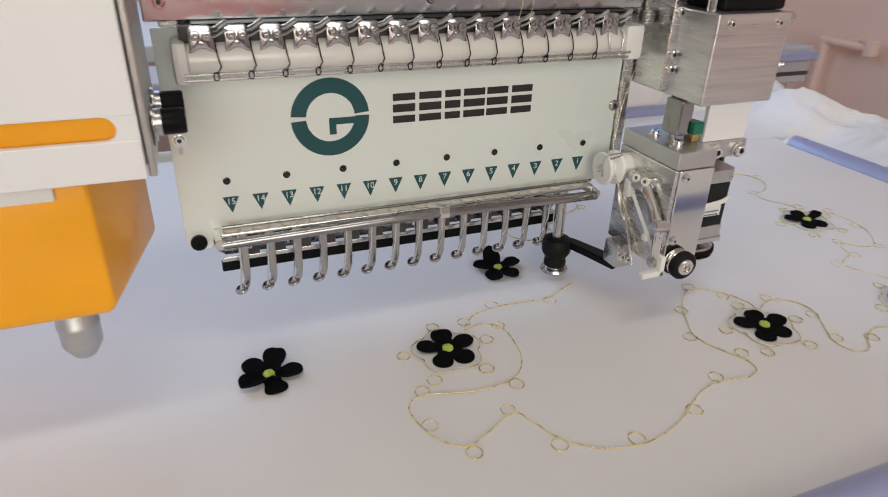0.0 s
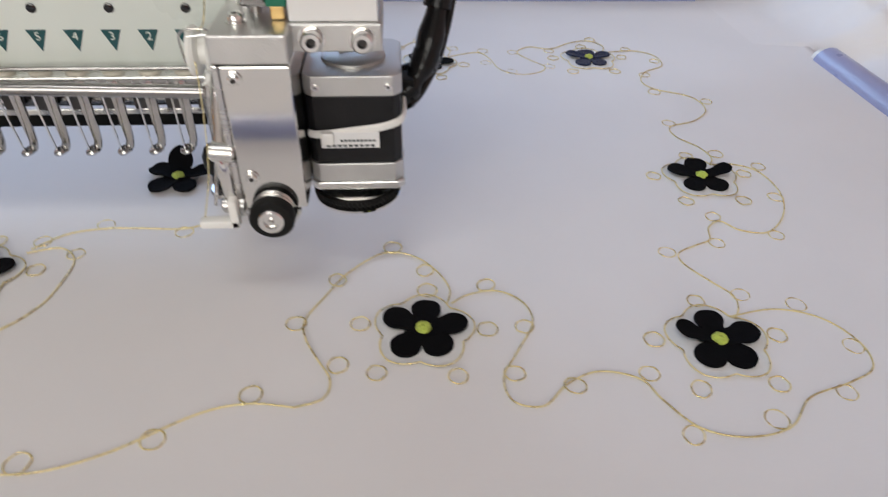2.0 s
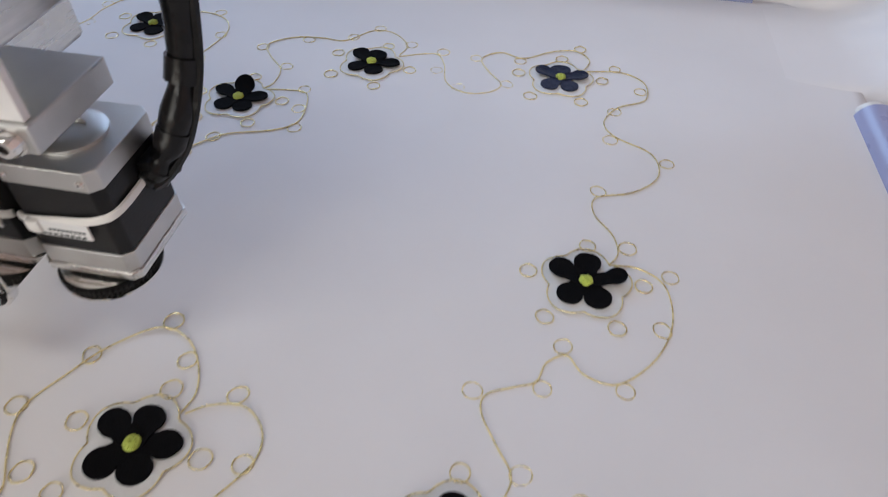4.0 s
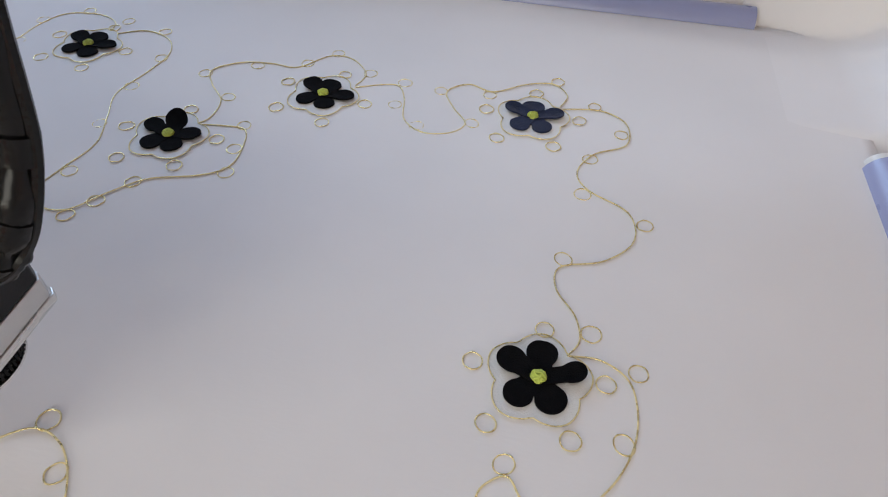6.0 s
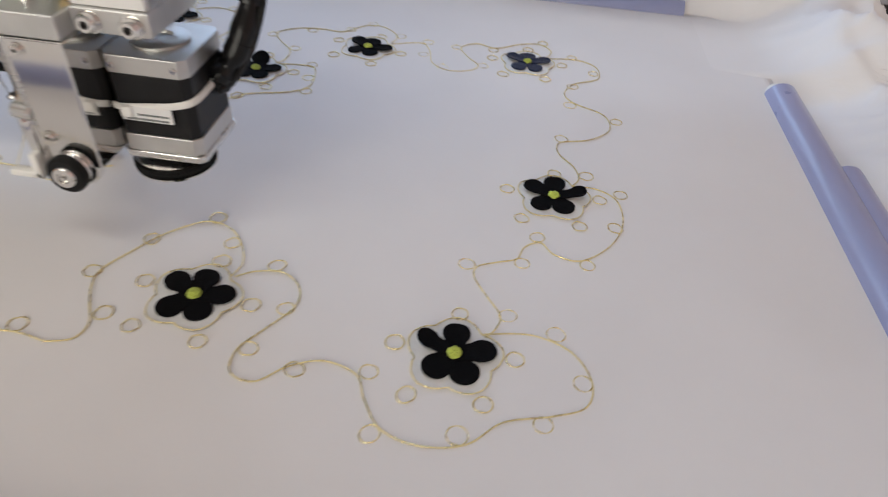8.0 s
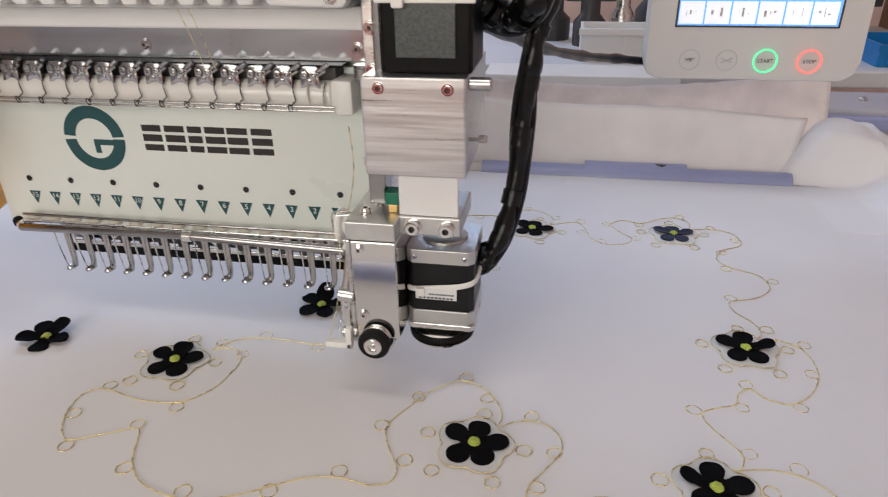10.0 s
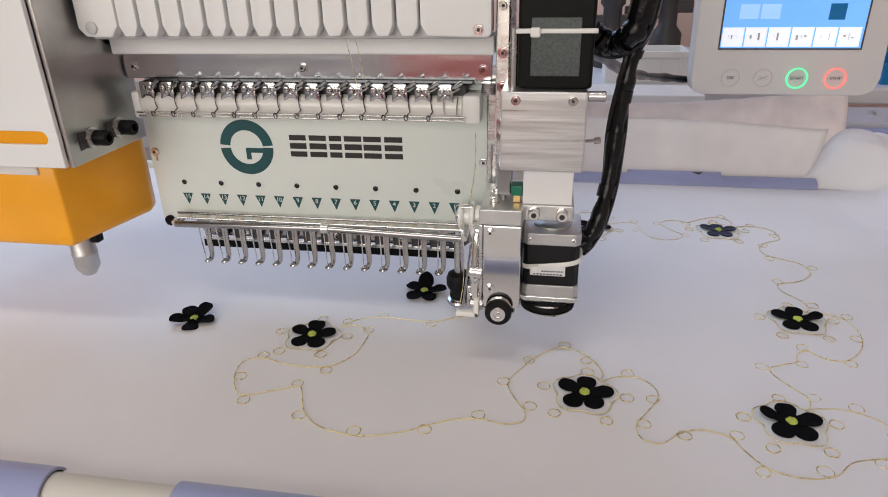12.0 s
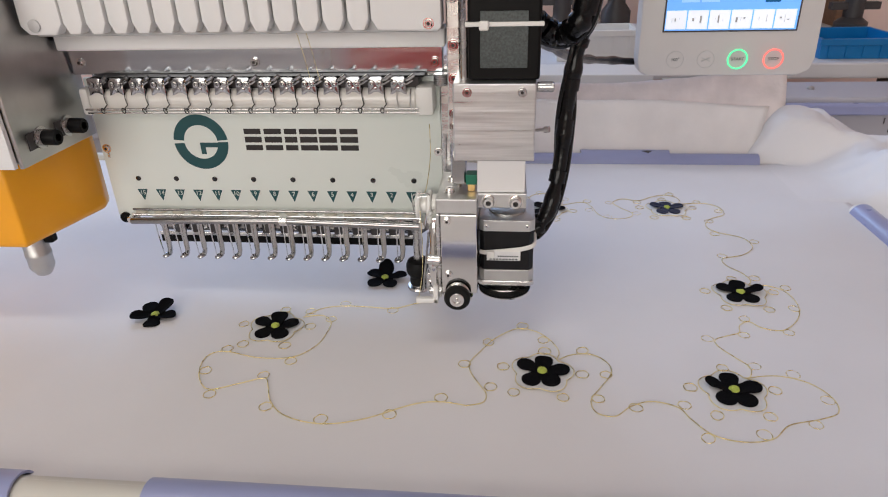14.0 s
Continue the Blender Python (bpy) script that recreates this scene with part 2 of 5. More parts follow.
def sweep(bm, pts, r, seg=8, closed=False, squash=1.0, radius=None):
    """A tube along a line of points."""
    pts = [Vector(p) for p in pts]
    n, rings, up = len(pts), [], None
    for i, p in enumerate(pts):
        t = (pts[(i + 1) % n] - pts[i - 1]) if closed else (pts[min(i + 1, n - 1)] - pts[max(i - 1, 0)])
        t.normalize()
        if up is None:
            up = Vector((0, 0, 1)) if abs(t.z) < 0.9 else Vector((1, 0, 0))
        up = (up - t * up.dot(t)).normalized()
        side = t.cross(up)
        rr = radius(i / max(1, n - 1)) if radius else r
        rings.append([bm.verts.new(p + rr * (math.cos(math.tau * k / seg) * side + squash * math.sin(math.tau * k / seg) * up)) for k in range(seg)])
    for i in range(n if closed else n - 1):
        a, b = rings[i], rings[(i + 1) % n]
        for k in range(seg):
            bm.faces.new((a[k], a[(k + 1) % seg], b[(k + 1) % seg], b[k]))
    if not closed:
        bm.faces.new(rings[0][::-1])
        bm.faces.new(rings[-1])
    bmesh.ops.recalc_face_normals(bm, faces=bm.faces[:])
    return bm


def prism(bm, outline, axis, v0, v1, bevel=0.0):
    """Pull a flat outline along an axis: the outline's two numbers are the other two axes in order."""
    def at(q, v):
        return {"x": (v, q[0], q[1]), "y": (q[0], v, q[1]), "z": (q[0], q[1], v)}[axis]
    a = [bm.verts.new(at(q, v0)) for q in outline]
    b = [bm.verts.new(at(q, v1)) for q in outline]
    faces = [bm.faces.new(a[::-1]), bm.faces.new(b)]
    n = len(a)
    faces += [bm.faces.new((a[i], a[(i + 1) % n], b[(i + 1) % n], b[i])) for i in range(n)]
    bmesh.ops.recalc_face_normals(bm, faces=faces)
    if bevel:
        bmesh.ops.bevel(bm, geom=list({e for f in faces for e in f.edges}), offset=bevel, segments=2, profile=0.5, affect="EDGES")
    return bm


def screw_mesh(r=0.003, h=0.0022, washer=0.0):
    """A socket-head screw that points to -y."""
    bm = bmesh.new()
    prof = [(r * 1.02, -0.001), (r * 1.02, h * 0.7), (r * 0.8, h), (r * 0.45, h), (r * 0.42, h * 0.45), (0, h * 0.4)]
    if washer:
        prof = [(washer, -0.001), (washer, 0.0006), (r * 1.02, 0.0006)] + prof[1:]
    return lathe(bm, prof, axis=(0, -1, 0), seg=16)


def socketed(ob, r):
    """Socket in the head of a screw, coloured dark for the shade inside it."""
    ob.data.materials.append(DARK)
    for p in ob.data.polygons:
        if all(math.hypot(ob.data.vertices[v].co.x, ob.data.vertices[v].co.z) < 0.46 * r for v in p.vertices):
            p.material_index = 1
    return ob


def lettering(name, words, size, mat, parent, m, label=""):
    """A flat word in the built-in typeface, as a mesh."""
    cu = bpy.data.curves.new(name, "FONT")
    cu.body, cu.size, cu.align_x, cu.align_y, cu.extrude = words, size, "CENTER", "CENTER", 0.00008
    tmp = bpy.data.objects.new(name, cu)
    scene.collection.objects.link(tmp)
    me = bpy.data.meshes.new_from_object(tmp.evaluated_get(bpy.context.evaluated_depsgraph_get()))
    bpy.data.objects.remove(tmp)
    me.materials.append(mat)
    ob = new(name, me)
    ob.parent = parent
    ob.matrix_basis = m
    if label:
        ob["label"] = label
    return ob


# ---- the workshop ----
FLOOR_Z = -0.85


def slab(name, kind_label, *a, mat=PLASTER, category="wall"):
    return tagged(part(name, boxed(*a), mat), kind_label, category, kind="structure")


slab("floor", "peach coloured tiled workshop floor", -3.2, 2.15, -3.2, 1.8, FLOOR_Z - 0.1, FLOOR_Z, mat=FLOORM, category="floor")
slab("ceiling", "plain white plastered workshop ceiling", -3.2, 2.15, -3.2, 1.8, 1.95, 2.05, category="ceiling")
slab("wall_west", "plain white plastered wall", -3.2, -3.0, -3.2, 1.8, FLOOR_Z, 1.95)
slab("wall_east", "pink plastered wall of the workshop", 1.95, 2.15, -3.2, 1.8, FLOOR_Z, 1.95, mat=WALLP)


def wall_with_window(name, label, y0, y1, x0, x1, z0, z1, mat):
    bm = bmesh.new()
    box(bm, -3.0, x0, y0, y1, FLOOR_Z, 1.95)
    box(bm, x1, 1.95, y0, y1, FLOOR_Z, 1.95)
    box(bm, x0, x1, y0, y1, FLOOR_Z, z0)
    box(bm, x0, x1, y0, y1, z1, 1.95)
    return tagged(part(name, bm, mat), label, "wall", kind="structure")


wall_with_window("wall_north", "pink plastered wall with a window opening", 1.62, 1.80, -2.05, 0.15, 0.62, 1.92, WALLP)
wall_with_window("wall_south", "white plastered wall with a window opening", -3.2, -3.0, -1.75, 0.65, 0.1, 1.7, PLASTER)


# unseen red block, added to give the chrome strip its red reflection
tub = thing("red_toolbox", "red block on a dark metal stand, added for its reflection", "toolbox", at=(0.05, -1.25, FLOOR_Z))
part("body", boxed(-0.24, 0.05, -0.12, 0.20, 0.75, 0.95, bevel=0.006), RED, tub)
part("stand", boxed(-0.22, 0.03, -0.10, 0.16, 0, 0.75, bevel=0.004), DARK, tub)

# ---- the table and the stretched cloth ----
table = thing("machine_table", "pale grey machine table under the stretched cloth", "table", at=(0, 0, FLOOR_Z))
part("tabletop", boxed(-0.75, 0.78, -0.62, 0.50, 0.79, 0.815, bevel=0.004), TABLE, table)
leg = part("leg", boxed(-0.03, 0.03, -0.03, 0.03, 0, 0.79, bevel=0.004), DARK, table)
leg.location = (-0.68, -0.55, 0)
for lx, ly in ((0.70, -0.55), (-0.68, 0.43), (0.70, 0.43)):
    share(leg, Matrix.Translation((lx, ly, 0)))


def sheet(name, fn, nu, nv, mat, thick=0.0008):
    """A cloth: a grid whose place is fn(u, v), with a little thickness."""
    bm = bmesh.new()
    g = [[bm.verts.new(fn(i / nu, j / nv)) for j in range(nv + 1)] for i in range(nu + 1)]
    for i in range(nu):
        for j in range(nv):
            bm.faces.new((g[i][j], g[i + 1][j], g[i + 1][j + 1], g[i][j + 1]))
    bmesh.ops.recalc_face_normals(bm, faces=bm.faces[:])
    ob = part(name, bm, mat, smooth=True)
    s = ob.modifiers.new("thickness", "SOLIDIFY")
    s.thickness = thick
    s.offset = -1
    return ob


def stretched(u, v):
    x, y = -0.62 + 1.187 * u, -0.222 + 0.590 * v
    soft = min(1, 6 * min(u, 1 - u, v, 1 - v))
    z = soft * 0.0007 * noise.noise((x * 7, y * 7, 0.3)) - 0.0004
    edge = max(0, 1 - v / 0.035)
    return Vector((x, y, z + 0.0075 * edge * edge))


tagged(sheet("embroidery_cloth", stretched, 150, 80, CLOTH), "smooth white cloth stretched flat in the frame", "fabric")


def ease(t):
    t = min(1, max(0, t))
    return t * t * (3 - 2 * t)


def heaped(u, v):
    """Loose cloth bunched up beyond the side rail: it rises from the rail, folds and falls."""
    y = -0.30 + 0.98 * v
    past = ease((y - 0.233) / 0.035)
    tuck = ease((y - 0.375) / 0.035)
    left = 0.608 - 0.072 * past - 0.032 * tuck
    x = left + (0.98 - left) * u
    hill = math.exp(-(((x - 0.585) / 0.085) ** 2) - ((y - 0.435) / 0.075) ** 2) * 0.066
    hill += math.exp(-(((x - 0.645) / 0.055) ** 2) - ((y - 0.315) / 0.060) ** 2) * 0.024
    hill += math.exp(-(((x - 0.68) / 0.075) ** 2) - ((y - 0.10) / 0.24) ** 2) * 0.024
    folds = 0.007 * (0.35 + noise.noise((x * 11, y * 5, 2.0))) + 0.004 * noise.noise((x * 20 + y * 12, y * 8, 5.0))
    ridge = 0.015 * max(0, 1 - 4 * abs(noise.noise((x * 6 + y * 7, y * 3 - x * 4, 8.0)))) ** 1.3 + 0.009 * max(0, 1 - 4 * abs(noise.noise((x * 14, y * 10, 3.0)))) ** 1.3
    ridge += 0.003 * max(0, 1 - 5 * abs(noise.noise((x * 30 - y * 9, y * 24, 1.0))))
    ridge *= 1 - 0.5 * tuck
    start = 0.115 * past * (1 - tuck)
    rise = ease((u - start) / (0.20 - 0.05 * tuck))
    flat = -0.012 + past * (1 - tuck) * (0.0113 + 0.0022 * ease(u / 0.15)) + past * tuck * 0.004
    return Vector((x - 0.026, y - 0.022, flat + (hill + folds + ridge) * rise - 0.11 * ease((u - 0.30) / 0.6)))


tagged(sheet("loose_cloth", heaped, 130, 260, CLOTH, 0.001), "crumpled white cloth heaped beside the frame rail", "fabric")


def front_drop(u, v):
    x, y = -0.62 + 1.25 * u, -0.238 - 0.36 * v
    return Vector((x, y, -0.014 - 0.010 * v + 0.003 * noise.noise((x * 5, y * 5, 4.0))))


tagged(sheet("cloth_margin", front_drop, 60, 20, LOOSE, 0.001), "white cloth margin lying before the front rail", "fabric")


def backing(u, v):
    """Pulp backing paper that runs out of the frame and up behind it."""
    x = 0.03 + 0.518 * u + 0.006 * v
    wave = 0.008 * noise.noise((x * 6, v * 1.5, 1.0)) * v + 0.002 * noise.noise((x * 26, v * 6, 3.0)) * v
    top = 0.094 + 0.010 * u**4 + 0.004 * math.sin(8 * u + 0.6) + 0.0015 * noise.noise((x * 60, 0, 6.0))
    return Vector((x, 0.394 + 0.046 * v + wave, -0.002 + top * v**0.9))


tagged(sheet("backing_paper", backing, 70, 24, PAPER, 0.0015), "pinkish white pulp backing paper standing up behind the frame", "paper")


def backing_front(u, v):
    x = 0.02 + 0.49 * u + 0.020 * u * v
    top = 0.082 - 0.017 * u + 0.002 * math.sin(11 * u) + 0.001 * noise.noise((x * 50, 0, 2.0))
    return Vector((x, 0.387 + 0.032 * v + 0.004 * noise.noise((x * 7, v * 2, 7.0)) * v, top * v))


tagged(sheet("inner_backing_sheet", backing_front, 60, 14, PAPER2, 0.001), "cream backing sheet turned up before the pinkish one", "paper")

# rails of the frame and their lilac clips
RAIL_R = 0.0105


def rail(name, p0, p1, label):
    r = thing(name, label, "frame rail", "rails of the frame")
    way = (Vector(p1) - Vector(p0)).normalized()
    part("tube", cyl(bmesh.new(), p0, p1, RAIL_R, 24, 0.001), RAILM, r, smooth=True)
    for end, out in ((Vector(p0), -way), (Vector(p1), way)):
        part("end_cap", lathe(bmesh.new(), [(RAIL_R + 0.0004, -0.006), (RAIL_R + 0.0004, 0.0012), (RAIL_R - 0.002, 0.0022), (0, 0.0022)], end, out, 24), PLASTIC, r, "white plastic end cap", smooth=True)
    return r


rail("frame_rail", (-0.66, -0.2235, -0.0025), (0.60, -0.2235, -0.0025), "round white rail along the front of the frame")
rail("frame_rail", (0.567, -0.21, -0.0025), (0.567, 0.214, -0.0025), "round white rail along the side of the frame")
rail("frame_rail", (-0.66, 0.376, -0.0025), (0.511, 0.376, -0.0025), "round white rail along the back of the frame")


def clip_shell(length, r, half, wall=0.0017):
    """A springy half-pipe that lies along x and opens downwards."""
    angles = [-half + 2 * half * i / 22 for i in range(23)]
    ring = [(r * math.sin(a), r * math.cos(a)) for a in angles] + [((r - wall) * math.sin(a), (r - wall) * math.cos(a)) for a in reversed(angles)]
    bm = bmesh.new()
    a = [bm.verts.new((0, *q)) for q in ring]
    b = [bm.verts.new((length, *q)) for q in ring]
    n = len(ring)
    for i in range(n):
        bm.faces.new((a[i], a[(i + 1) % n], b[(i + 1) % n], b[i]))
    for i in range(n // 2 - 1):
        bm.faces.new((a[i], a[i + 1], a[n - 2 - i], a[n - 1 - i]))
        bm.faces.new((b[i + 1], b[i], b[n - 1 - i], b[n - 2 - i]))
    bmesh.ops.recalc_face_normals(bm, faces=bm.faces[:])
    return bm


def frame_clip(label, length, m, r=0.0130):
    c = thing("frame_clip", label, "clip", "lilac clips on the frame")
    c.matrix_basis = m
    half = radians(125)
    part("shell", clip_shell(length, r, half), LILAC, c, smooth=True)
    for s in (-1, 1):
        y, z = s * r * math.sin(half), r * math.cos(half)
        lip = [(y - s * 0.0016, z + 0.0004), (y + s * 0.0003, z + 0.0010), (y + s * 0.0034, z - 0.0022), (y + s * 0.0020, z - 0.0032)]
        part("lip", prism(bmesh.new(), lip, "x", 0.0004, length - 0.0004, 0.0003), LILAC, c, "turned-out edge of the clip", smooth=True)
    return c


LONG, SHORT = "lilac plastic half-pipe clip pressed over the frame rail", "short lilac plastic clip lapped over another clip"
frame_clip(LONG, 0.45, pose(-0.541, -0.2235, -0.002))
frame_clip(LONG, 0.47, pose(-0.0125, -0.2235, -0.002))
frame_clip(SHORT, 0.24, pose(0.060, -0.2315, -0.0045, 24, 0, 0), 0.0125)
frame_clip(LONG, 0.35, pose(0.162, 0.376, -0.002))
back_clip = frame_clip(SHORT, 0.115, pose(0.284, 0.380, 0.000), 0.0145)
part("notch", prism(bmesh.new(), [(0.080, -0.0032), (0.092, -0.0032), (0.087, -0.0070)], "z", 0.0120, 0.0150), DARK, back_clip, "small dark notch")
frame_clip(LONG, 0.36, pose(0.567, -0.152, -0.002, 0, 0, 90))
frame_clip(SHORT, 0.22, pose(0.582, -0.124, -0.004, 0, 0, 90), 0.0125)


# ---- flowers and gold cord ----
def petal_bm(length, width, lift, cup):
    """One felt petal that starts near the flower's middle and points along +y."""
    bm = bmesh.new()
    nu, nv, th = 14, 6, 0.0011
    rows = []
    for s in (1, 0):
        grid = []
        for i in range(nu + 1):
            t = math.sin(math.pi / 2 * i / nu)
            y = length * t
            yc = length - width
            w = max(width * (0.70 + 0.12 * t) if t < 0.62 else 0.0, math.sqrt(max(0.0, width**2 - (y - yc) ** 2)))
            row = []
            for j in range(nv + 1):
                v = 2 * j / nv - 1
                z = 0.0006 + lift * t * t + cup * v * v * (w / width) + 0.0004 * noise.noise((y * 200, v * 2, lift * 900))
                row.append(bm.verts.new((w * v, y, z + (th if s else 0))))
            grid.append(row)
        rows.append(grid)
        for i in range(nu):
            for j in range(nv):
                q = (grid[i][j], grid[i][j + 1], grid[i + 1][j + 1], grid[i + 1][j])
                bm.faces.new(q if s else q[::-1])
    top, low = rows
    rim = [(i, 0) for i in range(nu + 1)] + [(nu, j) for j in range(1, nv + 1)] + [(i, nv) for i in range(nu - 1, -1, -1)] + [(0, j) for j in range(nv - 1, 0, -1)]
    for (a, b), (c, d) in zip(rim, rim[1:] + rim[:1]):
        bm.faces.new((top[a][b], top[c][d], low[c][d], low[a][b]))
    bmesh.ops.remove_doubles(bm, verts=bm.verts[:], dist=0.00002)
    bmesh.ops.recalc_face_normals(bm, faces=bm.faces[:])
    return bm


PETAL_TURN = (0, -75, -145, 143, 66)
RING_LOOPS = ((0.0, 0.0265), (-0.0285, 0.003), (-0.018, -0.025), (0.0155, -0.025), (0.028, 0.003))


def scallop(scale, depth, n=60):
    """The wavy outline round a flower with five petals."""
    out = []
    for i in range(n):
        a = math.tau * i / n
        near = min(abs((math.degrees(a) - 90 - t + 180) % 360 - 180) for t in PETAL_TURN)
        r = scale * (1 - depth * (near / 36) ** 1.6)
        out.append(Vector((r * math.cos(a), r * math.sin(a), 0)))
    return out


def small_loop_bm(r=0.0042):
    return sweep(bmesh.new(), [Vector((r * math.cos(math.tau * i / 22), r * math.sin(math.tau * i / 22), 0.0005 + 0.0002 * math.sin(5 * i))) for i in range(22)], 0.00035, 6, closed=True)


LOOP_MESH = None


def add_loop(parent, x, y):
    global LOOP_MESH
    if LOOP_MESH is None:
        LOOP_MESH = part("loop", small_loop_bm(), GOLD, parent, smooth=True)
        ob = LOOP_MESH
    else:
        ob = share(LOOP_MESH, Matrix(), parent, "loop")
    ob.matrix_basis = Matrix.Translation((x, y, 0)) @ pose(0, 0, 0, 0, 0, random.uniform(0, 360)) @ Matrix.Diagonal((random.uniform(0.93, 1.1), random.uniform(0.93, 1.1), 1, 1))
    return ob


def flower(x, y, lifts, cups, label, ringed=True, mat=FELT, turn=0, narrow=-1, depth=0.87):
    f = thing("fabric_flower", label, "flower", "felt flowers on the cloth", at=(x, y, 0.0004))
    f.rotation_euler.z = radians(turn)
    for k, (a, lift, cup) in enumerate(zip(PETAL_TURN, lifts, cups)):
        p = part("petal", petal_bm(random.uniform(0.0192, 0.0206), random.uniform(0.0066, 0.0073) * (0.82 if k == narrow else 1), lift, cup), mat, f, smooth=True)
        p.matrix_basis = pose(0, 0, 0.0001 * k, 0, 0, -turn) @ Matrix.Diagonal((1, depth, 1, 1)) @ pose(0, 0, 0, 0, 0, turn + a + random.uniform(-4, 4))
    bm = bmesh.new()
    lathe(bm, [(0, 0.0034), (0.0020, 0.0034), (0.0032, 0.0029), (0.0036, 0.0021), (0.0035, 0.0014), (0, 0.0014)], seg=18)
    for v in bm.verts:
        v.co.z += 0.0006 * noise.noise(v.co * 900)
    for k in range(7):
        a = random.uniform(0, 6.28)
        sweep(bm, rounded([(0.0032 * math.cos(a), 0.0032 * math.sin(a), 0.0029), (0.0012 * math.cos(a + 1), 0.0012 * math.sin(a + 1), 0.0040), (-0.0032 * math.cos(a), -0.0032 * math.sin(a), 0.0029)], 4), 0.0005, 5)
    eye = part("centre", bm, LIME, f, "lime green stitched centre", smooth=True)
    if ringed:
        bm = bmesh.new()
        prism(bm, [(v.x, v.y) for v in scallop(0.0227, 0.20)], "z", 0.0001, 0.0005)
        part("organza_base", bm, TULLE, f, "translucent white organza base", smooth=False)
        ring = part("cord_ring", sweep(bmesh.new(), [v + Vector((0, 0, 0.0009)) for v in scallop(0.0231, 0.20, 72)], 0.00036, 6, closed=True), GOLD, f, "thin gold cord stitched round the flower", smooth=True)
        for lx, ly in RING_LOOPS:
            add_loop(f, lx + random.uniform(-0.0006, 0.0006), ly + random.uniform(-0.0006, 0.0006))
    return f


STITCHED = "black felt flower with lime centre, ringed with gold cord"
flower(-0.1056, -0.0360, (0.0060, 0.0020, 0.0005, 0.0030, 0.0030), (0.003, 0.002, -0.001, 0.003, 0.001), "black felt flower with lifted petals, lying loose", ringed=False, turn=-24)
flower(0.0024, -0.0469, (0.0025, 0.0015, 0.0, 0.0, 0.001), (0.002, 0.001, 0, 0, 0.001), STITCHED)
flower(0.2148, -0.0932, (0.001, 0.001, 0.0, 0.0, 0.0005), (0.001, 0.0005, 0, 0, 0.0005), STITCHED, turn=-6)
flower(0.3432, -0.1061, (0.0010, 0.0010, 0.0, 0.0, 0.0035), (0.0008, 0.0008, 0, 0, 0.0006), "black felt flower with one folded petal, ringed with gold cord", narrow=4)
flower(0.3872, 0.0274, (0.002, 0.0035, 0.0, 0.0, 0.001), (0.001, 0.0012, 0, 0, 0.001), STITCHED, narrow=1)
flower(0.3637, 0.2121, (0.001, 0.001, 0.0, 0.0, 0.0015), (0.0005, 0.001, 0.0, 0.0, 0.001), "dark navy satin flower ringed with gold cord", mat=NAVYFELT, depth=0.74)
flower(0.2314, 0.2056, (0.001, 0.001, 0.0, 0.0, 0.0015), (0.0005, 0.001, 0, 0, 0.001), STITCHED, turn=-14, depth=0.74)
flower(0.1581, 0.1447, (0.0075, 0.001, 0.0, 0.0, 0.001), (0, 0.0005, 0, 0, 0.0005), "black felt flower with a raised petal, ringed with gold cord", depth=0.76)
flower(0.0558, 0.2253, (0.001, 0.001, 0.0, 0.0, 0.001), (0.0005, 0.001, 0, 0, 0.001), STITCHED, turn=-10, depth=0.74)
flower(0.0775, 0.0373, (0.011, 0.002, 0.0, 0.0, 0.001), (0, 0.002, 0.001, 0.001, 0.002), "black felt flower with an upright petal, lying loose", ringed=False)


def cord(points, loops, label):
    c = thing("gold_cord", label, "cord", "gold cord scrolls")
    line = [v + Vector((0, 0, 0.0008)) for v in rounded(points, 8)]
    part("strand", sweep(bmesh.new(), line, 0.00042, 6), GOLD, c, smooth=True)
    for x, y in loops:
        add_loop(c, x, y)
    return c


SCROLL = "fine glittering gold cord stitched in a looped scroll"
cord([(0.1217, 0.0011), (0.1092, -0.0049), (0.0934, -0.0126), (0.0703, -0.0115), (0.0513, -0.0111), (0.0343, -0.0154), (0.0215, -0.0274)],
     [(0.0934, -0.0155), (0.0512, -0.0073), (0.0244, -0.0208)], "fine gold cord running to the needle")
cord([(0.0206, -0.0303), (0.0356, -0.0269), (0.0458, -0.0367), (0.0461, -0.0538), (0.0423, -0.0708), (0.0286, -0.0858), (0.0026, -0.0881), (-0.0255, -0.0817), (-0.0365, -0.0872), (-0.0372, -0.0997), (-0.0309, -0.1162), (-0.0187, -0.1269), (-0.0008, -0.1196),
      (0.0160, -0.1122), (0.0222, -0.1219), (0.0294, -0.1372), (0.0445, -0.1507), (0.0704, -0.1565), (0.0971, -0.1499), (0.1266, -0.1337), (0.1453, -0.1297), (0.1631, -0.1324)],
     [(0.0447, -0.0319), (0.0287, -0.0905), (-0.0256, -0.0779), (-0.0311, -0.1056), (-0.0166, -0.1317), (0.0140, -0.1084), (0.0275, -0.1419), (0.0684, -0.1518), (0.1129, -0.1442), (0.1453, -0.1250)], SCROLL)
cord([(0.1631, -0.1324), (0.1739, -0.1285), (0.1758, -0.1189), (0.1697, -0.1076), (0.1637, -0.0953), (0.1626, -0.0839), (0.1703, -0.0687), (0.1801, -0.0524), (0.1967, -0.0379), (0.2114, -0.0405), (0.2223, -0.0518), (0.2283, -0.0660), (0.2264, -0.0764)],
     [(0.1786, -0.1112), (0.1587, -0.0859), (0.1752, -0.0572), (0.2016, -0.0330), (0.2174, -0.0518)], SCROLL)
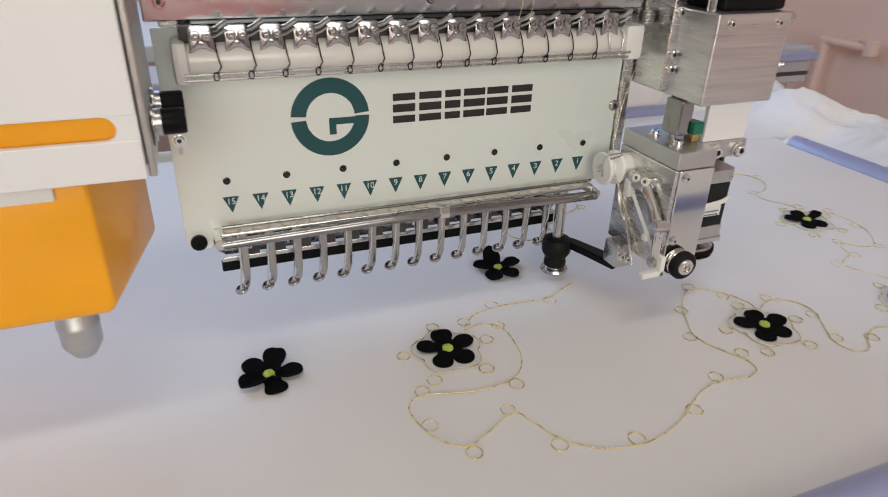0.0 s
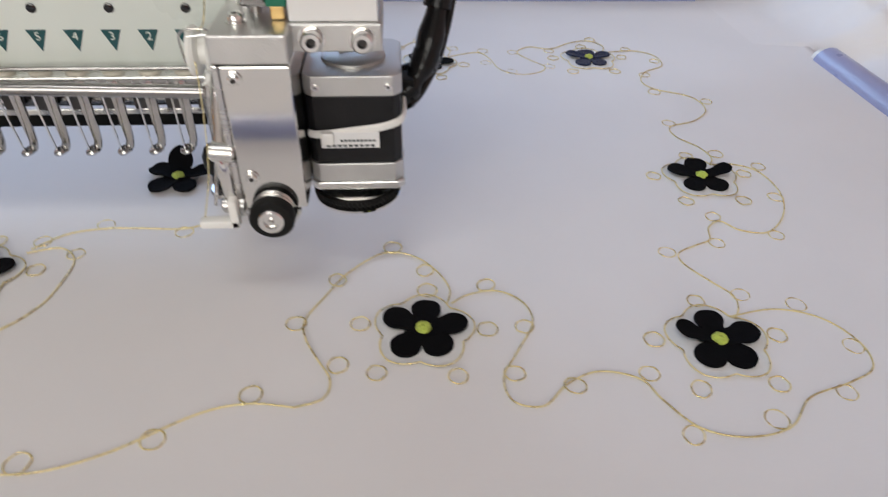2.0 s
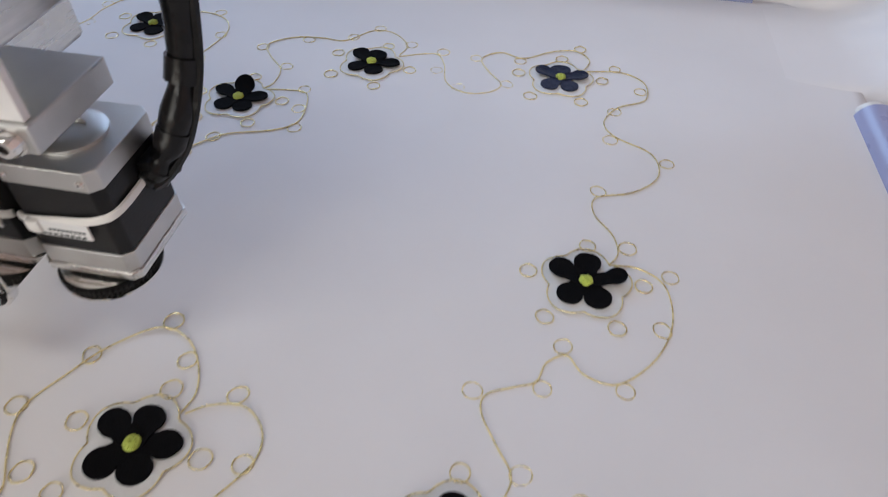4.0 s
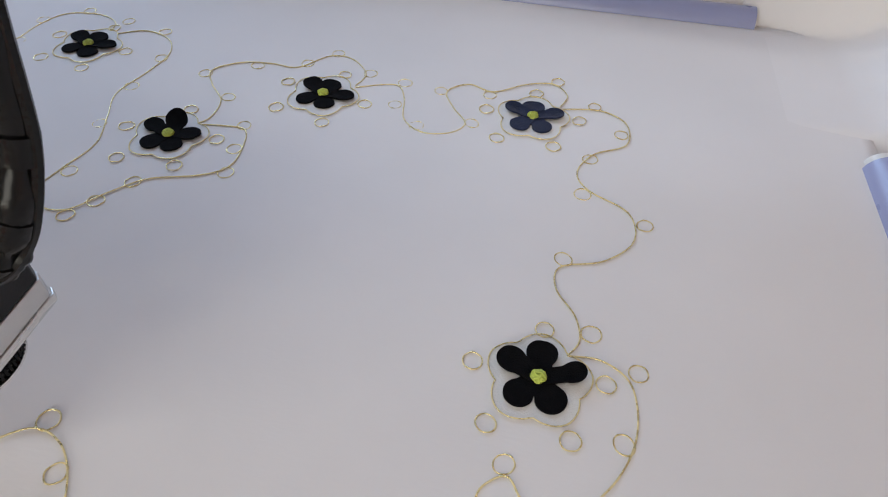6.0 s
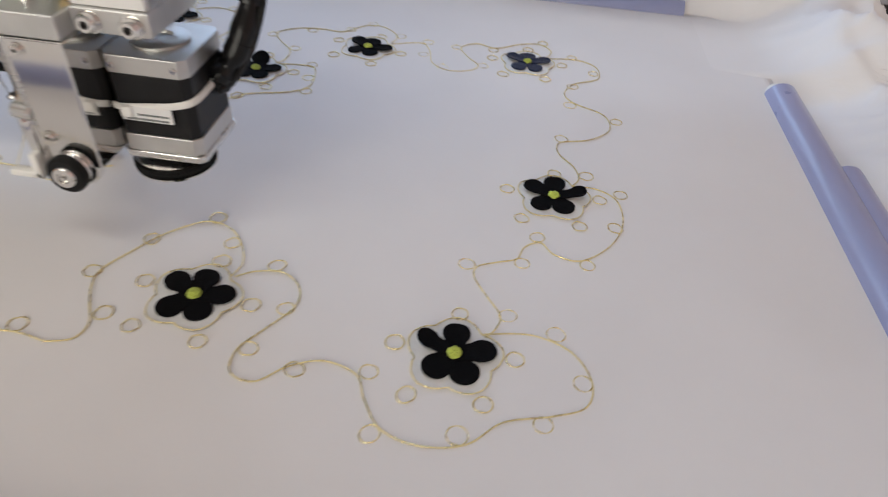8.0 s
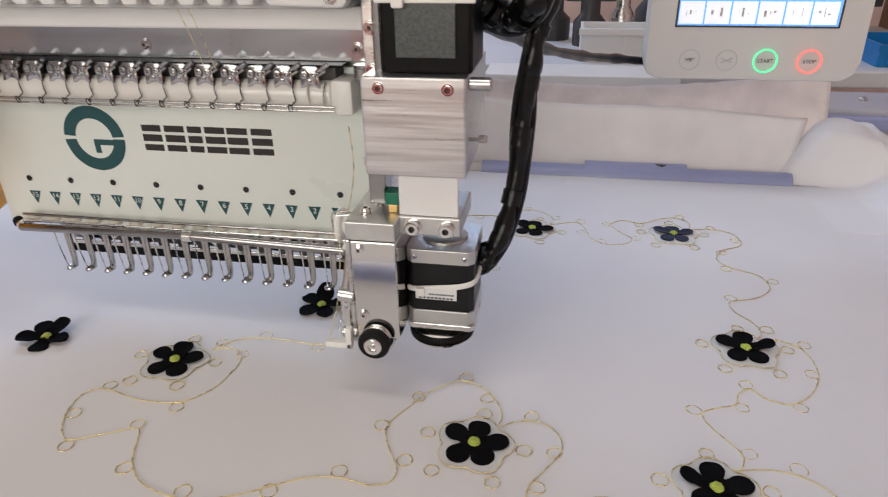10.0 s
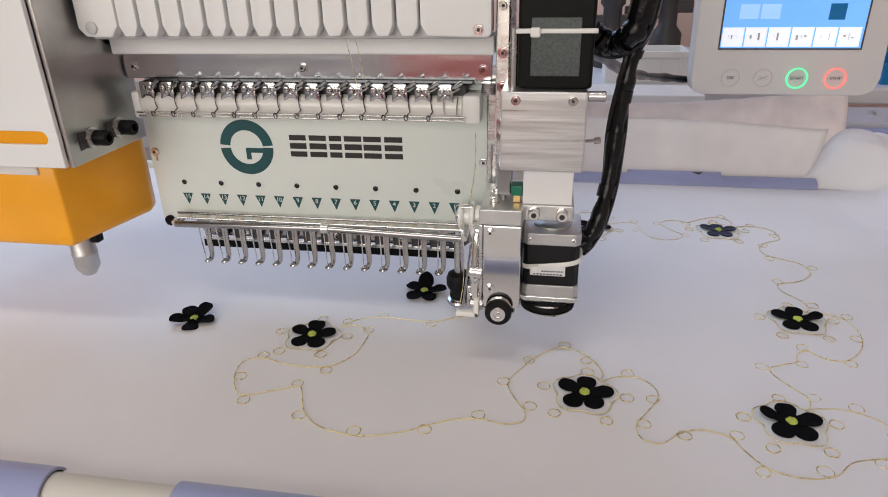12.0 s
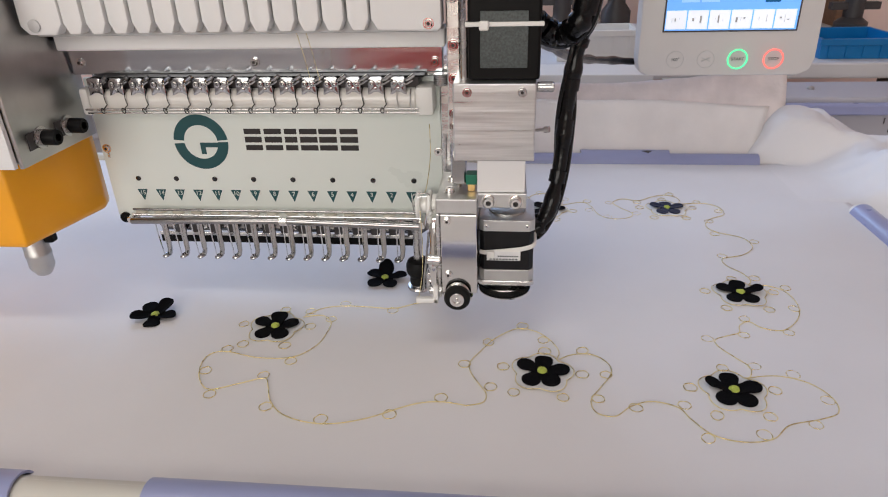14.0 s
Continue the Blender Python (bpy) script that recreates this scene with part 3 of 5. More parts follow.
cord([(0.2284, -0.0764), (0.2372, -0.0706), (0.2508, -0.0687), (0.2617, -0.0772), (0.2638, -0.0906), (0.2542, -0.1078), (0.2466, -0.1212), (0.2487, -0.1337), (0.2605, -0.1365), (0.2721, -0.1260), (0.2867, -0.1202), (0.3025, -0.1251), (0.3085, -0.1366), (0.3185, -0.1501), (0.3352, -0.1550),
      (0.3538, -0.1512), (0.3682, -0.1379), (0.3886, -0.1313), (0.4032, -0.1238), (0.4058, -0.1094), (0.3967, -0.0940), (0.3780, -0.0871), (0.3556, -0.0908)],
     [(0.3897, -0.0843), (0.4019, -0.1113), (0.3848, -0.1361), (0.3498, -0.1474), (0.3146, -0.1529), (0.3073, -0.1222), (0.2751, -0.1269), (0.2514, -0.1193), (0.2599, -0.0925), (0.2459, -0.0639)], SCROLL)
cord([(0.3566, -0.0927), (0.3614, -0.0851), (0.3622, -0.0765), (0.3552, -0.0659), (0.3472, -0.0525), (0.3480, -0.0439), (0.3586, -0.0382), (0.3682, -0.0335), (0.3719, -0.0230), (0.3806, -0.0173), (0.3885, -0.0260), (0.4032, -0.0280), (0.4195, -0.0119), (0.4280, 0.0099), (0.4257, 0.0327), (0.4129, 0.0423), (0.3983, 0.0415)],
     [(0.3661, -0.0765), (0.3421, -0.0429), (0.3712, -0.0364), (0.3786, -0.0126), (0.4062, -0.0309), (0.4232, 0.0052), (0.4286, 0.0393)], SCROLL)
cord([(0.3983, 0.0415), (0.4030, 0.0509), (0.4000, 0.0642), (0.3902, 0.0784), (0.3911, 0.0926), (0.4114, 0.1010), (0.4259, 0.1180), (0.4228, 0.1389), (0.4012, 0.1523), (0.3942, 0.1666), (0.4027, 0.1847), (0.4210, 0.1980), (0.4206, 0.2191), (0.4048, 0.2297), (0.3814, 0.2260)],
     [(0.4079, 0.0556), (0.3920, 0.0983), (0.4316, 0.1313), (0.3983, 0.1485), (0.4008, 0.1799), (0.4179, 0.2076), (0.4008, 0.2336)], SCROLL)
cord([(0.3794, 0.2279), (0.3830, 0.2414), (0.3729, 0.2530), (0.3554, 0.2483), (0.3362, 0.2349), (0.3193, 0.2398), (0.3069, 0.2283), (0.3142, 0.2118), (0.3244, 0.1974), (0.3178, 0.1859), (0.3013, 0.1822), (0.2873, 0.1929), (0.2818, 0.2150), (0.2725, 0.2278), (0.2482, 0.2187)],
     [(0.3758, 0.2568), (0.3343, 0.2310), (0.3030, 0.2283), (0.3283, 0.1983), (0.2963, 0.1880), (0.2781, 0.2064), (0.2783, 0.2316)], SCROLL)
cord([(0.2481, 0.2207), (0.2505, 0.2362), (0.2361, 0.2516), (0.2203, 0.2514), (0.2042, 0.2329), (0.1863, 0.2332), (0.1665, 0.2299), (0.1510, 0.2165), (0.1578, 0.2015), (0.1716, 0.1851), (0.1734, 0.1677), (0.1688, 0.1593)],
     [(0.2534, 0.2371), (0.2250, 0.2561), (0.2089, 0.2394), (0.1775, 0.2290), (0.1483, 0.2119), (0.1744, 0.1898)], SCROLL)
cord([(0.1718, 0.1591), (0.1855, 0.1611), (0.1983, 0.1603), (0.2037, 0.1466), (0.2042, 0.1272), (0.1916, 0.1160), (0.1661, 0.1068), (0.1513, 0.0919), (0.1384, 0.0756), (0.1233, 0.0746), (0.1131, 0.0868), (0.1158, 0.1033), (0.1214, 0.1279), (0.1134, 0.1534), (0.1053, 0.1768), (0.1112, 0.2034), (0.1141, 0.2277),
      (0.1041, 0.2459), (0.0835, 0.2530), (0.0655, 0.2441)],
     [(0.1962, 0.1643), (0.1999, 0.1420), (0.2043, 0.1214), (0.1591, 0.1029), (0.1483, 0.0848), (0.1395, 0.0716), (0.1209, 0.1032), (0.1126, 0.1463), (0.1099, 0.1866), (0.1113, 0.2220), (0.0966, 0.2551)], SCROLL)
cord([(0.0594, 0.2463), (0.0559, 0.2582), (0.0435, 0.2655), (0.0263, 0.2660), (0.0124, 0.2595), (0.0050, 0.2409), (0.0028, 0.2199), (-0.0095, 0.1989)],
     [(0.0282, 0.2699), (0.0638, 0.2627), (0.0037, 0.2498), (0.0058, 0.2199)], SCROLL)


# ---- the embroidery head ----
head = thing("embroidery_machine", "fifteen-needle embroidery machine with cream front panel and chrome fittings", "embroidery machine")
PITCH = 0.016
NEEDLES = [-0.112 + PITCH * i for i in range(15)]

# cream front panel with a dropped corner
outline = [(-0.1385, 0.192), (-0.1385, 0.076), (-0.1355, 0.071), (-0.126, 0.071), (-0.123, 0.0745), (-0.123, 0.083), (0.128, 0.083), (0.137, 0.088), (0.137, 0.192)]
front = part("front_panel", prism(bmesh.new(), outline, "y", 0.0, 0.004, 0.0006), PANEL, head, smooth=True)
part("case_body", boxed(-0.1345, 0.1345, 0.006, 0.060, 0.086, 0.250, bevel=0.001), STEEL, head)
cap = part("bumper", lathe(bmesh.new(), [(0.0045, 0), (0.0045, 0.0022), (0.0036, 0.003), (0.0012, 0.003), (0.001, 0.002), (0, 0.002)], (-0.1322, 0.0, 0.0762), (0, -1, 0), 20), BLACK, head, "black rubber bumper", smooth=True)

# printed mark and word on the panel, as plain shapes
def arc_band(bm, cx, cz, r0, r1, a0, a1, y0, y1, n=36):
    ang = [radians(a0 + (a1 - a0) * i / n) for i in range(n + 1)]
    prism(bm, [(cx + r1 * math.cos(a), cz + r1 * math.sin(a)) for a in ang] + [(cx + r0 * math.cos(a), cz + r0 * math.sin(a)) for a in reversed(ang)], "y", y0, y1)


MARK = (-0.0535, 0.1415)
bm = bmesh.new()
arc_band(bm, *MARK, 0.0137, 0.0221, 5, 175, -0.00025, 0.001)
part("emblem_upper", bm, TEAL, head, "dark teal half ring")
bm = bmesh.new()
arc_band(bm, *MARK, 0.0137, 0.0221, 183, 360, -0.00025, 0.001)
box(bm, MARK[0] - 0.001, MARK[0] + 0.0218, -0.00026, 0.001, MARK[1] - 0.0042, MARK[1] - 0.0004)
box(bm, MARK[0] - 0.001, MARK[0] + 0.003, -0.00027, 0.001, MARK[1] - 0.0098, MARK[1] - 0.0042)
part("emblem_lower", bm, TEAL, head, "dark teal half ring with a bar")
WORD_X, WORD_Z, WORD_H = (-0.0172, -0.0012, 0.0150, 0.0270, 0.0422, 0.0588), 0.1437, 0.0172
WORD_W = (0.0135, 0.0138, 0.0098, 0.0138, 0.0140, 0.0140)
for wx, ww in zip(WORD_X, WORD_W):
    bm = bmesh.new()
    t = 0.0042
    x0, x1, z0, z1 = wx, wx + ww, WORD_Z - WORD_H / 2, WORD_Z + WORD_H / 2
    box(bm, x0, x1, -0.00025, 0.001, z0, z0 + t)
    box(bm, x0, x1, -0.00025, 0.001, z1 - t, z1)
    box(bm, x0, x1, -0.00026, 0.001, z0 + t + 0.0021, z1 - t - 0.0021)
    part("word_bar", bm, INK, head, "near-black printed bars")

# numbered triangles and the sight holes
bm = bmesh.new()
prism(bm, [(-0.0044, 0.0046), (0.0044, 0.0046), (0.0, -0.0052)], "y", -0.00022, 0.001)
tri = part("number_mark", bm, TEAL, head)
tri.location = (NEEDLES[0], 0, 0.0967)
for i, x in enumerate(NEEDLES):
    mark = tri if i == 0 else share(tri, Matrix.Translation((x, 0, 0.0967)))
    lettering("number", str(15 - i), 0.0052, PALE, mark, pose(0, -0.0004, 0.0016, 90, 0, 0), "pale printed number")
bm = lathe(bmesh.new(), [(0.0021, 0), (0.0021, 0.0003), (0.0019, 0.0004), (0, 0.0004)], axis=(0, -1, 0), seg=16)
hole = part("sight_hole", bm, DARKMIRROR, head, smooth=True)
hole.location = (NEEDLES[0] - 0.001, -0.0002, 0.1108)
for i in range(2, 15, 2):
    share(hole, Matrix.Translation((NEEDLES[i] + 0.0025 * i / 14 - 0.001 * (14 - i) / 14, -0.0002, 0.1108)))

# screws
screw = socketed(part("screw", screw_mesh(0.0026, 0.0022, 0.0036), CHROME, head, smooth=True), 0.0026)
screw.location = (-0.1335, 0, 0.136)
SCREWS = [(0.1345, -0.0002, 0.1347), (-0.1324, -0.0062, 0.2045), (0.0025, -0.0062, 0.2038), (0.1345, -0.0062, 0.2030)]
for p in SCREWS:
    share(screw, Matrix.Translation(p))
slot = part("panel_slot", boxed(-0.1345, -0.1325, -0.0003, 0.001, 0.128, 0.134, bevel=0.0003), STEEL, head)

# chrome strip, lip and the tongued thread cover above
part("chrome_strip", boxed(-0.1405, 0.1405, -0.006, 0.004, 0.1955, 0.2145, bevel=0.0008), STRIP, head, "mirror-bright chrome strip")
part("lip", boxed(-0.139, 0.1435, -0.020, 0.004, 0.2150, 0.2275, bevel=0.0015), WHITE, head)
part("cover_back", boxed(-0.136, 0.141, -0.0395, 0.003, 0.2278, 0.36, bevel=0.0015), GREY, head, "grey recess behind the white tongues")
bm = bmesh.new()
w = 0.0069
tongue_outline = [(-w, 0.36), (-w, 0.2375), (-w * 0.55, 0.2305), (w * 0.55, 0.2305), (w, 0.2375), (w, 0.36)]
tongue = part("cover_tongue", prism(bm, tongue_outline, "y", -0.0500, -0.0398, 0.0014), WHITE, head, smooth=True)
tongue.location.x = -0.1005
for i in range(1, 13):
    share(tongue, Matrix.Translation((-0.1005 + PITCH * i, 0, 0)))
part("cover_end", prism(bmesh.new(), [(-0.1360, 0.36), (-0.1385, 0.236), (-0.133, 0.2305), (-0.114, 0.2300), (-0.1085, 0.2375), (-0.1085, 0.36)], "y", -0.0500, -0.0398, 0.0014), WHITE, head, smooth=True)
part("cover_end", prism(bmesh.new(), [(0.0998, 0.36), (0.0998, 0.2375), (0.104, 0.2305), (0.1420, 0.2295), (0.1445, 0.232), (0.1445, 0.36)], "y", -0.0500, -0.0398, 0.0014), WHITE, head, smooth=True)
share(screw, Matrix.Translation((0.1365, -0.0502, 0.2345)))
part("end_knob", lathe(bmesh.new(), [(0.0042, 0), (0.0042, 0.001), (0.0036, 0.0014), (0, 0.0014)], (-0.1275, -0.0502, 0.2365), (0, -1, 0), 18), GREY, head, smooth=True)

# thread tension row: milky bar, chrome clips, check springs and the two wires
part("guide_bar", cyl(bmesh.new(), (-0.124, -0.0125, 0.1785), (0.122, -0.0125, 0.1785), 0.0088, 24, 0.001), CLEARISH, head, "milky plastic guide bar", smooth=True)
for x0, x1 in ((-0.1305, -0.1235), (0.1215, 0.1345)):
    part("bar_end", boxed(x0, x1, -0.0215, -0.0002, 0.1680, 0.1885, bevel=0.0025), PLASTIC, head, "white plastic end block", smooth=True)
part("tension_plate", boxed(-0.126, 0.124, -0.0150, -0.0005, 0.1850, 0.1945, bevel=0.0012), DARK, head, "dark tension plate", smooth=True)
part("tension_ledge", boxed(-0.120, 0.128, -0.0175, -0.0030, 0.1945, 0.1958, bevel=0.0004), BLACK, head, "thin black ledge")
for dy, dz in ((-0.0235, 0.1735), (-0.0215, 0.1705)):
    part("guide_wire", cyl(bmesh.new(), (-0.126, dy, dz), (0.124, dy, dz), 0.0008, 8), STEEL, head, smooth=True)


def tension_clip_bm():
    """A small pressed plate with two eyelets and two rods that reach up to the next clip."""
    bm = bmesh.new()
    prism(bm, [(-0.0046, 0.0046), (-0.0046, -0.0030), (-0.0050, -0.0052), (-0.0030, -0.0046), (-0.0012, -0.0034), (0.0012, -0.0034), (0.0030, -0.0046), (0.0050, -0.0052), (0.0046, -0.0030), (0.0046, 0.0046), (0.0030, 0.0054), (-0.0030, 0.0054)], "y", -0.0016, 0.0006, 0.0005)
    for s in (-1, 1):
        lathe(bm, [(0.0018, 0), (0.0020, 0.0005), (0.0018, 0.0010), (0.0010, 0.0011), (0.0006, 0.0003), (0, 0.0002)], (s * 0.0021, -0.0016, 0.0016), (0, -1, 0), 14)
    lathe(bm, [(0.0010, 0), (0.0009, 0.0006), (0, 0.0008)], (0.0, -0.0016, -0.0014), (0, -1, 0), 10)
    sweep(bm, [Vector((0.0040, -0.001, 0.0034)), Vector((0.0062, -0.0030, 0.0044)), Vector((0.0098, -0.0035, 0.0068))], 0.0011, 8)
    sweep(bm, [Vector((0.0040, -0.0030, 0.0012)), Vector((0.0062, -0.0042, 0.0022)), Vector((0.0090, -0.0045, 0.0040))], 0.0006, 8)
    return bm


tc = part("tension_clip", tension_clip_bm(), CLIPSTEEL, head, "polished grey steel tension clip", smooth=True)
tc.matrix_basis = pose(-0.1165, -0.0185, 0.1890) @ Matrix.Diagonal((1.22, 1.1, 1.2, 1))
for i in range(1, 15):
    share(tc, pose(-0.1165 + PITCH * 1.01 * i, -0.0185, 0.1890) @ Matrix.Diagonal((1.22, 1.1, 1.2, 1)))


def check_spring_bm():
    """A bent wire that runs down over the bar and ends in a little eye round the guide wires."""
    pts = [(0.0002, -0.0175, 0.1880), (0.0002, -0.0218, 0.1835), (0.0010, -0.0226, 0.1785), (0.0014, -0.0224, 0.1768), (0.0000, -0.0238, 0.1750)]
    pts += [(-0.0014 + 0.0012 * math.cos(a), -0.0248 - 0.0006 * math.sin(a), 0.1728 + 0.0021 * math.sin(a)) for a in [0.6 + k * 0.75 for k in range(9)]]
    return sweep(bmesh.new(), rounded(pts, 3), 0.00033, 6)


sp = part("check_spring", check_spring_bm(), BLACK, head, "thin dark wire spring", smooth=True)
sp.location = (-0.1105, 0, 0)
for i in range(1, 14):
    share(sp, Matrix.Translation((-0.1105 + PITCH * 1.01 * i, 0, 0)))
part("spring_wire_loop", sweep(bmesh.new(), rounded([(0.1090, -0.0200, 0.187), (0.1088, -0.0228, 0.180), (0.1110, -0.0226, 0.1725), (0.1170, -0.0226, 0.1722), (0.1182, -0.0226, 0.181), (0.1180, -0.018, 0.187)], 4), 0.0004, 6), STEEL, head, smooth=True)
bm = bmesh.new()
cyl(bm, (0.1395, -0.013, 0.196), (0.1395, -0.013, 0.188), 0.0050, 16)
for k in range(5):
    lathe(bm, [(0.0050, 0), (0.0056, 0.0004), (0.0056, 0.0009), (0.0050, 0.0013)], (0.1395, -0.013, 0.1885 + 0.0015 * k), (0, 0, 1), 16)
part("coil", bm, STEEL, head, smooth=True)

# threads that run down to the tension clips
for x in (0.0470, 0.0535):
    part("thread", sweep(bmesh.new(), [(x, -0.0395, 0.2300), (x + 0.0005, -0.0300, 0.2120), (x + 0.001, -0.0225, 0.1935)], 0.00022, 5), GOLD, head, "fine gold thread", smooth=True)

# lower edge: clips, presser rail, backing strips
bm = bmesh.new()
box(bm, -0.120, 0.121, -0.0105, 0.006, 0.0815, 0.0835, bevel=0.0006)
part("lower_tray", bm, ALU, head, "bright slotted steel tray")
bm = lathe(bmesh.new(), [(0, 0.0016), (0.0030, 0.0016), (0.0034, 0.001), (0.0034, 0)], seg=16)
bmesh.ops.scale(bm, vec=(1.5, 1.0, 1), verts=bm.verts[:])
button = part("tray_button", bm, TAN, head, "tan plastic button", smooth=True)
button.location = (NEEDLES[0] - 0.002, -0.0052, 0.0834)
for x in NEEDLES[1:]:
    share(button, Matrix.Translation((x - 0.002, -0.0052, 0.0834)))
bm = bmesh.new()
sweep(bm, [(-0.1200, -0.0125, 0.0782), (-0.06, -0.0138, 0.0798), (0.009, -0.0150, 0.0812)], 0.0028, 16)
part("presser_rail", bm, GUN, head, "polished steel rail", smooth=True)
bm = sweep(bmesh.new(), [(0.0125, -0.0150, 0.0812), (0.06, -0.0152, 0.0800), (0.1195, -0.0153, 0.0783)], 0.0031, 16)
part("presser_rail", bm, GUN, head, "polished steel rail", smooth=True)
part("rail_joint", cyl(bmesh.new(), (0.0068, -0.0150, 0.0812), (0.0132, -0.0150, 0.0812), 0.0040, 16, 0.0005), CHROME, head, smooth=True)
for p in ((-0.1212, -0.0125, 0.0782), (0.1205, -0.0153, 0.0783)):
    part("rail_end", cyl(bmesh.new(), p, (p[0], 0.004, p[2] + 0.002), 0.0034, 14, 0.0006), CHROME, head, smooth=True)
part("thin_rod", cyl(bmesh.new(), (-0.119, -0.0085, 0.0868), (0.119, -0.0085, 0.0868), 0.0010, 10), GUN, head, smooth=True)
bm = prism(bmesh.new(), [(-0.132, 0.0735), (-0.122, 0.0535), (-0.118, 0.0505), (0.114, 0.0505), (0.122, 0.056), (0.122, 0.0815), (-0.126, 0.0815)], "y", 0.0300, 0.0325, 0.0005)
part("needle_plate_strip", bm, GUN, head, "dark polished strip behind the needles")
part("pale_strip", boxed(-0.119, 0.113, 0.0272, 0.0299, 0.0640, 0.0800, bevel=0.0005), WHITE, head, "white upper strip behind the needles")
bm = boxed(-0.1215, 0.1150, 0.0255, 0.0298, 0.0410, 0.0484, bevel=0.0008)
part("dark_strip", bm, BLACK, head, "black strip under the needle case")
bm = boxed(-0.121, 0.1145, 0.0240, 0.0253, 0.0485, 0.0515, bevel=0.0004)
part("strip_edge", bm, ALU, head)
dark = part("needle_clamp", boxed(-0.0035, 0.0035, 0.0225, 0.0298, 0.0520, 0.0630, bevel=0.0006), DARK, head, "dark steel needle clamp")
dark.location.x = NEEDLES[0] + 0.0105
for x in NEEDLES[1:14]:
    share(dark, Matrix.Translation((x + 0.0105, 0, 0)))
for x in (-0.104, -0.078, 0.005, 0.062, 0.108):
    share(screw, pose(x, 0.0240, 0.0580) @ Matrix.Diagonal((0.75, 0.75, 0.75, 1)))


def presser_foot_bm():
    """A flat stem that bends into a small tilted ring."""
    bm = bmesh.new()
    prism(bm, [(0.0008, 0.0805), (0.0016, 0.0470), (0.0020, 0.0400), (0.0006, 0.0362), (0.0012, 0.0340), (0.0046, 0.0352), (0.0058, 0.0400), (0.0062, 0.0470), (0.0070, 0.0805)], "y", 0.0118, 0.0142, 0.0006)
    ring = [Vector((-0.0002 + 0.0027 * math.cos(a), 0.0132 + 0.0034 * math.sin(a), 0.0338 + 0.0008 * math.cos(a))) for a in [math.tau * k / 16 for k in range(16)]]
    sweep(bm, ring, 0.0014, 8, closed=True)
    return bm


foot = part("presser_foot", presser_foot_bm(), STEEL2, head, "steel presser foot with a ring end", smooth=True)
needle = part("needle", sweep(bmesh.new(), [(0.0014, 0.0030, 0.0790), (0.0010, 0.0050, 0.0560), (-0.0008, 0.0105, 0.0350)], 0.00055, 8), CHROME, head, smooth=True)
foot.location.x = needle.location.x = NEEDLES[0]
for x in NEEDLES[1:14]:
    share(foot, Matrix.Translation((x, 0, 0)))
    share(needle, Matrix.Translation((x, 0, 0)))

# the working needle bar with its black cup
part("needle_bar", cyl(bmesh.new(), (0.1128, 0.0140, 0.033), (0.1128, 0.0140, 0.090), 0.0040, 18), STEEL, head, "polished steel needle bar", smooth=True)
cup = part("cup", lathe(bmesh.new(), [(0, 0.0115), (0.0078, 0.0115), (0.0083, 0.014), (0.0076, 0.0185), (0.0098, 0.0215), (0.0108, 0.024), (0.0108, 0.0300), (0.0100, 0.0315), (0.0094, 0.0335), (0.0060, 0.0350), (0.0042, 0.0350)], (0.1128, 0.0140, 0), (0, 0, 1), 24), RUBBER, head, "ribbed black rubber cup", smooth=True)
bm = lathe(bmesh.new(), [(0.0050, 0.0065), (0.0098, 0.0065), (0.0104, 0.0080), (0.0098, 0.0096), (0.0050, 0.0096)], (0.1128, 0.0140, 0), (0, 0, 1), 24)
lathe(bm, [(0.0055, 0.0096), (0.0072, 0.0100), (0.0072, 0.0114), (0.0055, 0.0116)], (0.1128, 0.0140, 0), (0, 0, 1), 24)
part("cup_ring", bm, STEEL, head, "steel ring under the cup", smooth=True)
bm = prism(bmesh.new(), [(0.118, 0.009), (0.118, 0.018), (0.126, 0.014), (0.137, -0.012), (0.140, -0.028), (0.131, -0.031), (0.124, -0.008)], "z", 0.0265, 0.0320, 0.0012)
part("cup_arm", bm, BLACK, head, "black plastic drive arm")

# right-hand end of the case: plates with screws
part("end_plate", boxed(0.1375, 0.1445, -0.002, 0.050, 0.094, 0.200, bevel=0.0008), ALU, head, "milled aluminium end plate")
part("end_slot", boxed(0.1385, 0.1415, -0.0026, 0.001, 0.118, 0.150, bevel=0.0010), STEEL, head, "slotted steel strip")
part("rail_column", boxed(0.1455, 0.1545, -0.0300, 0.030, 0.150, 0.36, bevel=0.0008), ALU, head, "milled aluminium column")
for z in (0.247, 0.218, 0.196, 0.172, 0.163):
    share(screw, Matrix.Translation((0.1500, -0.0302, z)))


# ---- the cording attachment ----
dev = thing("cording_attachment", "milled aluminium cording attachment with stepper motors and a guide wheel", "machine attachment")
part("housing", boxed(0.1515, 0.2050, -0.0600, 0.0220, 0.1475, 0.1990, bevel=0.0012), BRUSHED, dev, "brushed aluminium box")
dscrew = socketed(part("screw", screw_mesh(0.0022, 0.0018, 0.003), CHROME, dev, smooth=True), 0.0022)
dscrew.location = (0.1610, -0.0602, 0.1935)
for p in ((0.1960, -0.0602, 0.1935), (0.1465, -0.0662, 0.1060), (0.1465, -0.0662, 0.0640)):
    share(dscrew, Matrix.Translation(p))
big = socketed(part("socket_screw", screw_mesh(0.0042, 0.0046, 0.0052), CHROME, dev, "large socket-head screw", smooth=True), 0.0042)
big.location = (0.1747, -0.0540, 0.1164)
share(big, Matrix.Translation((0.1935, -0.0540, 0.1160)))
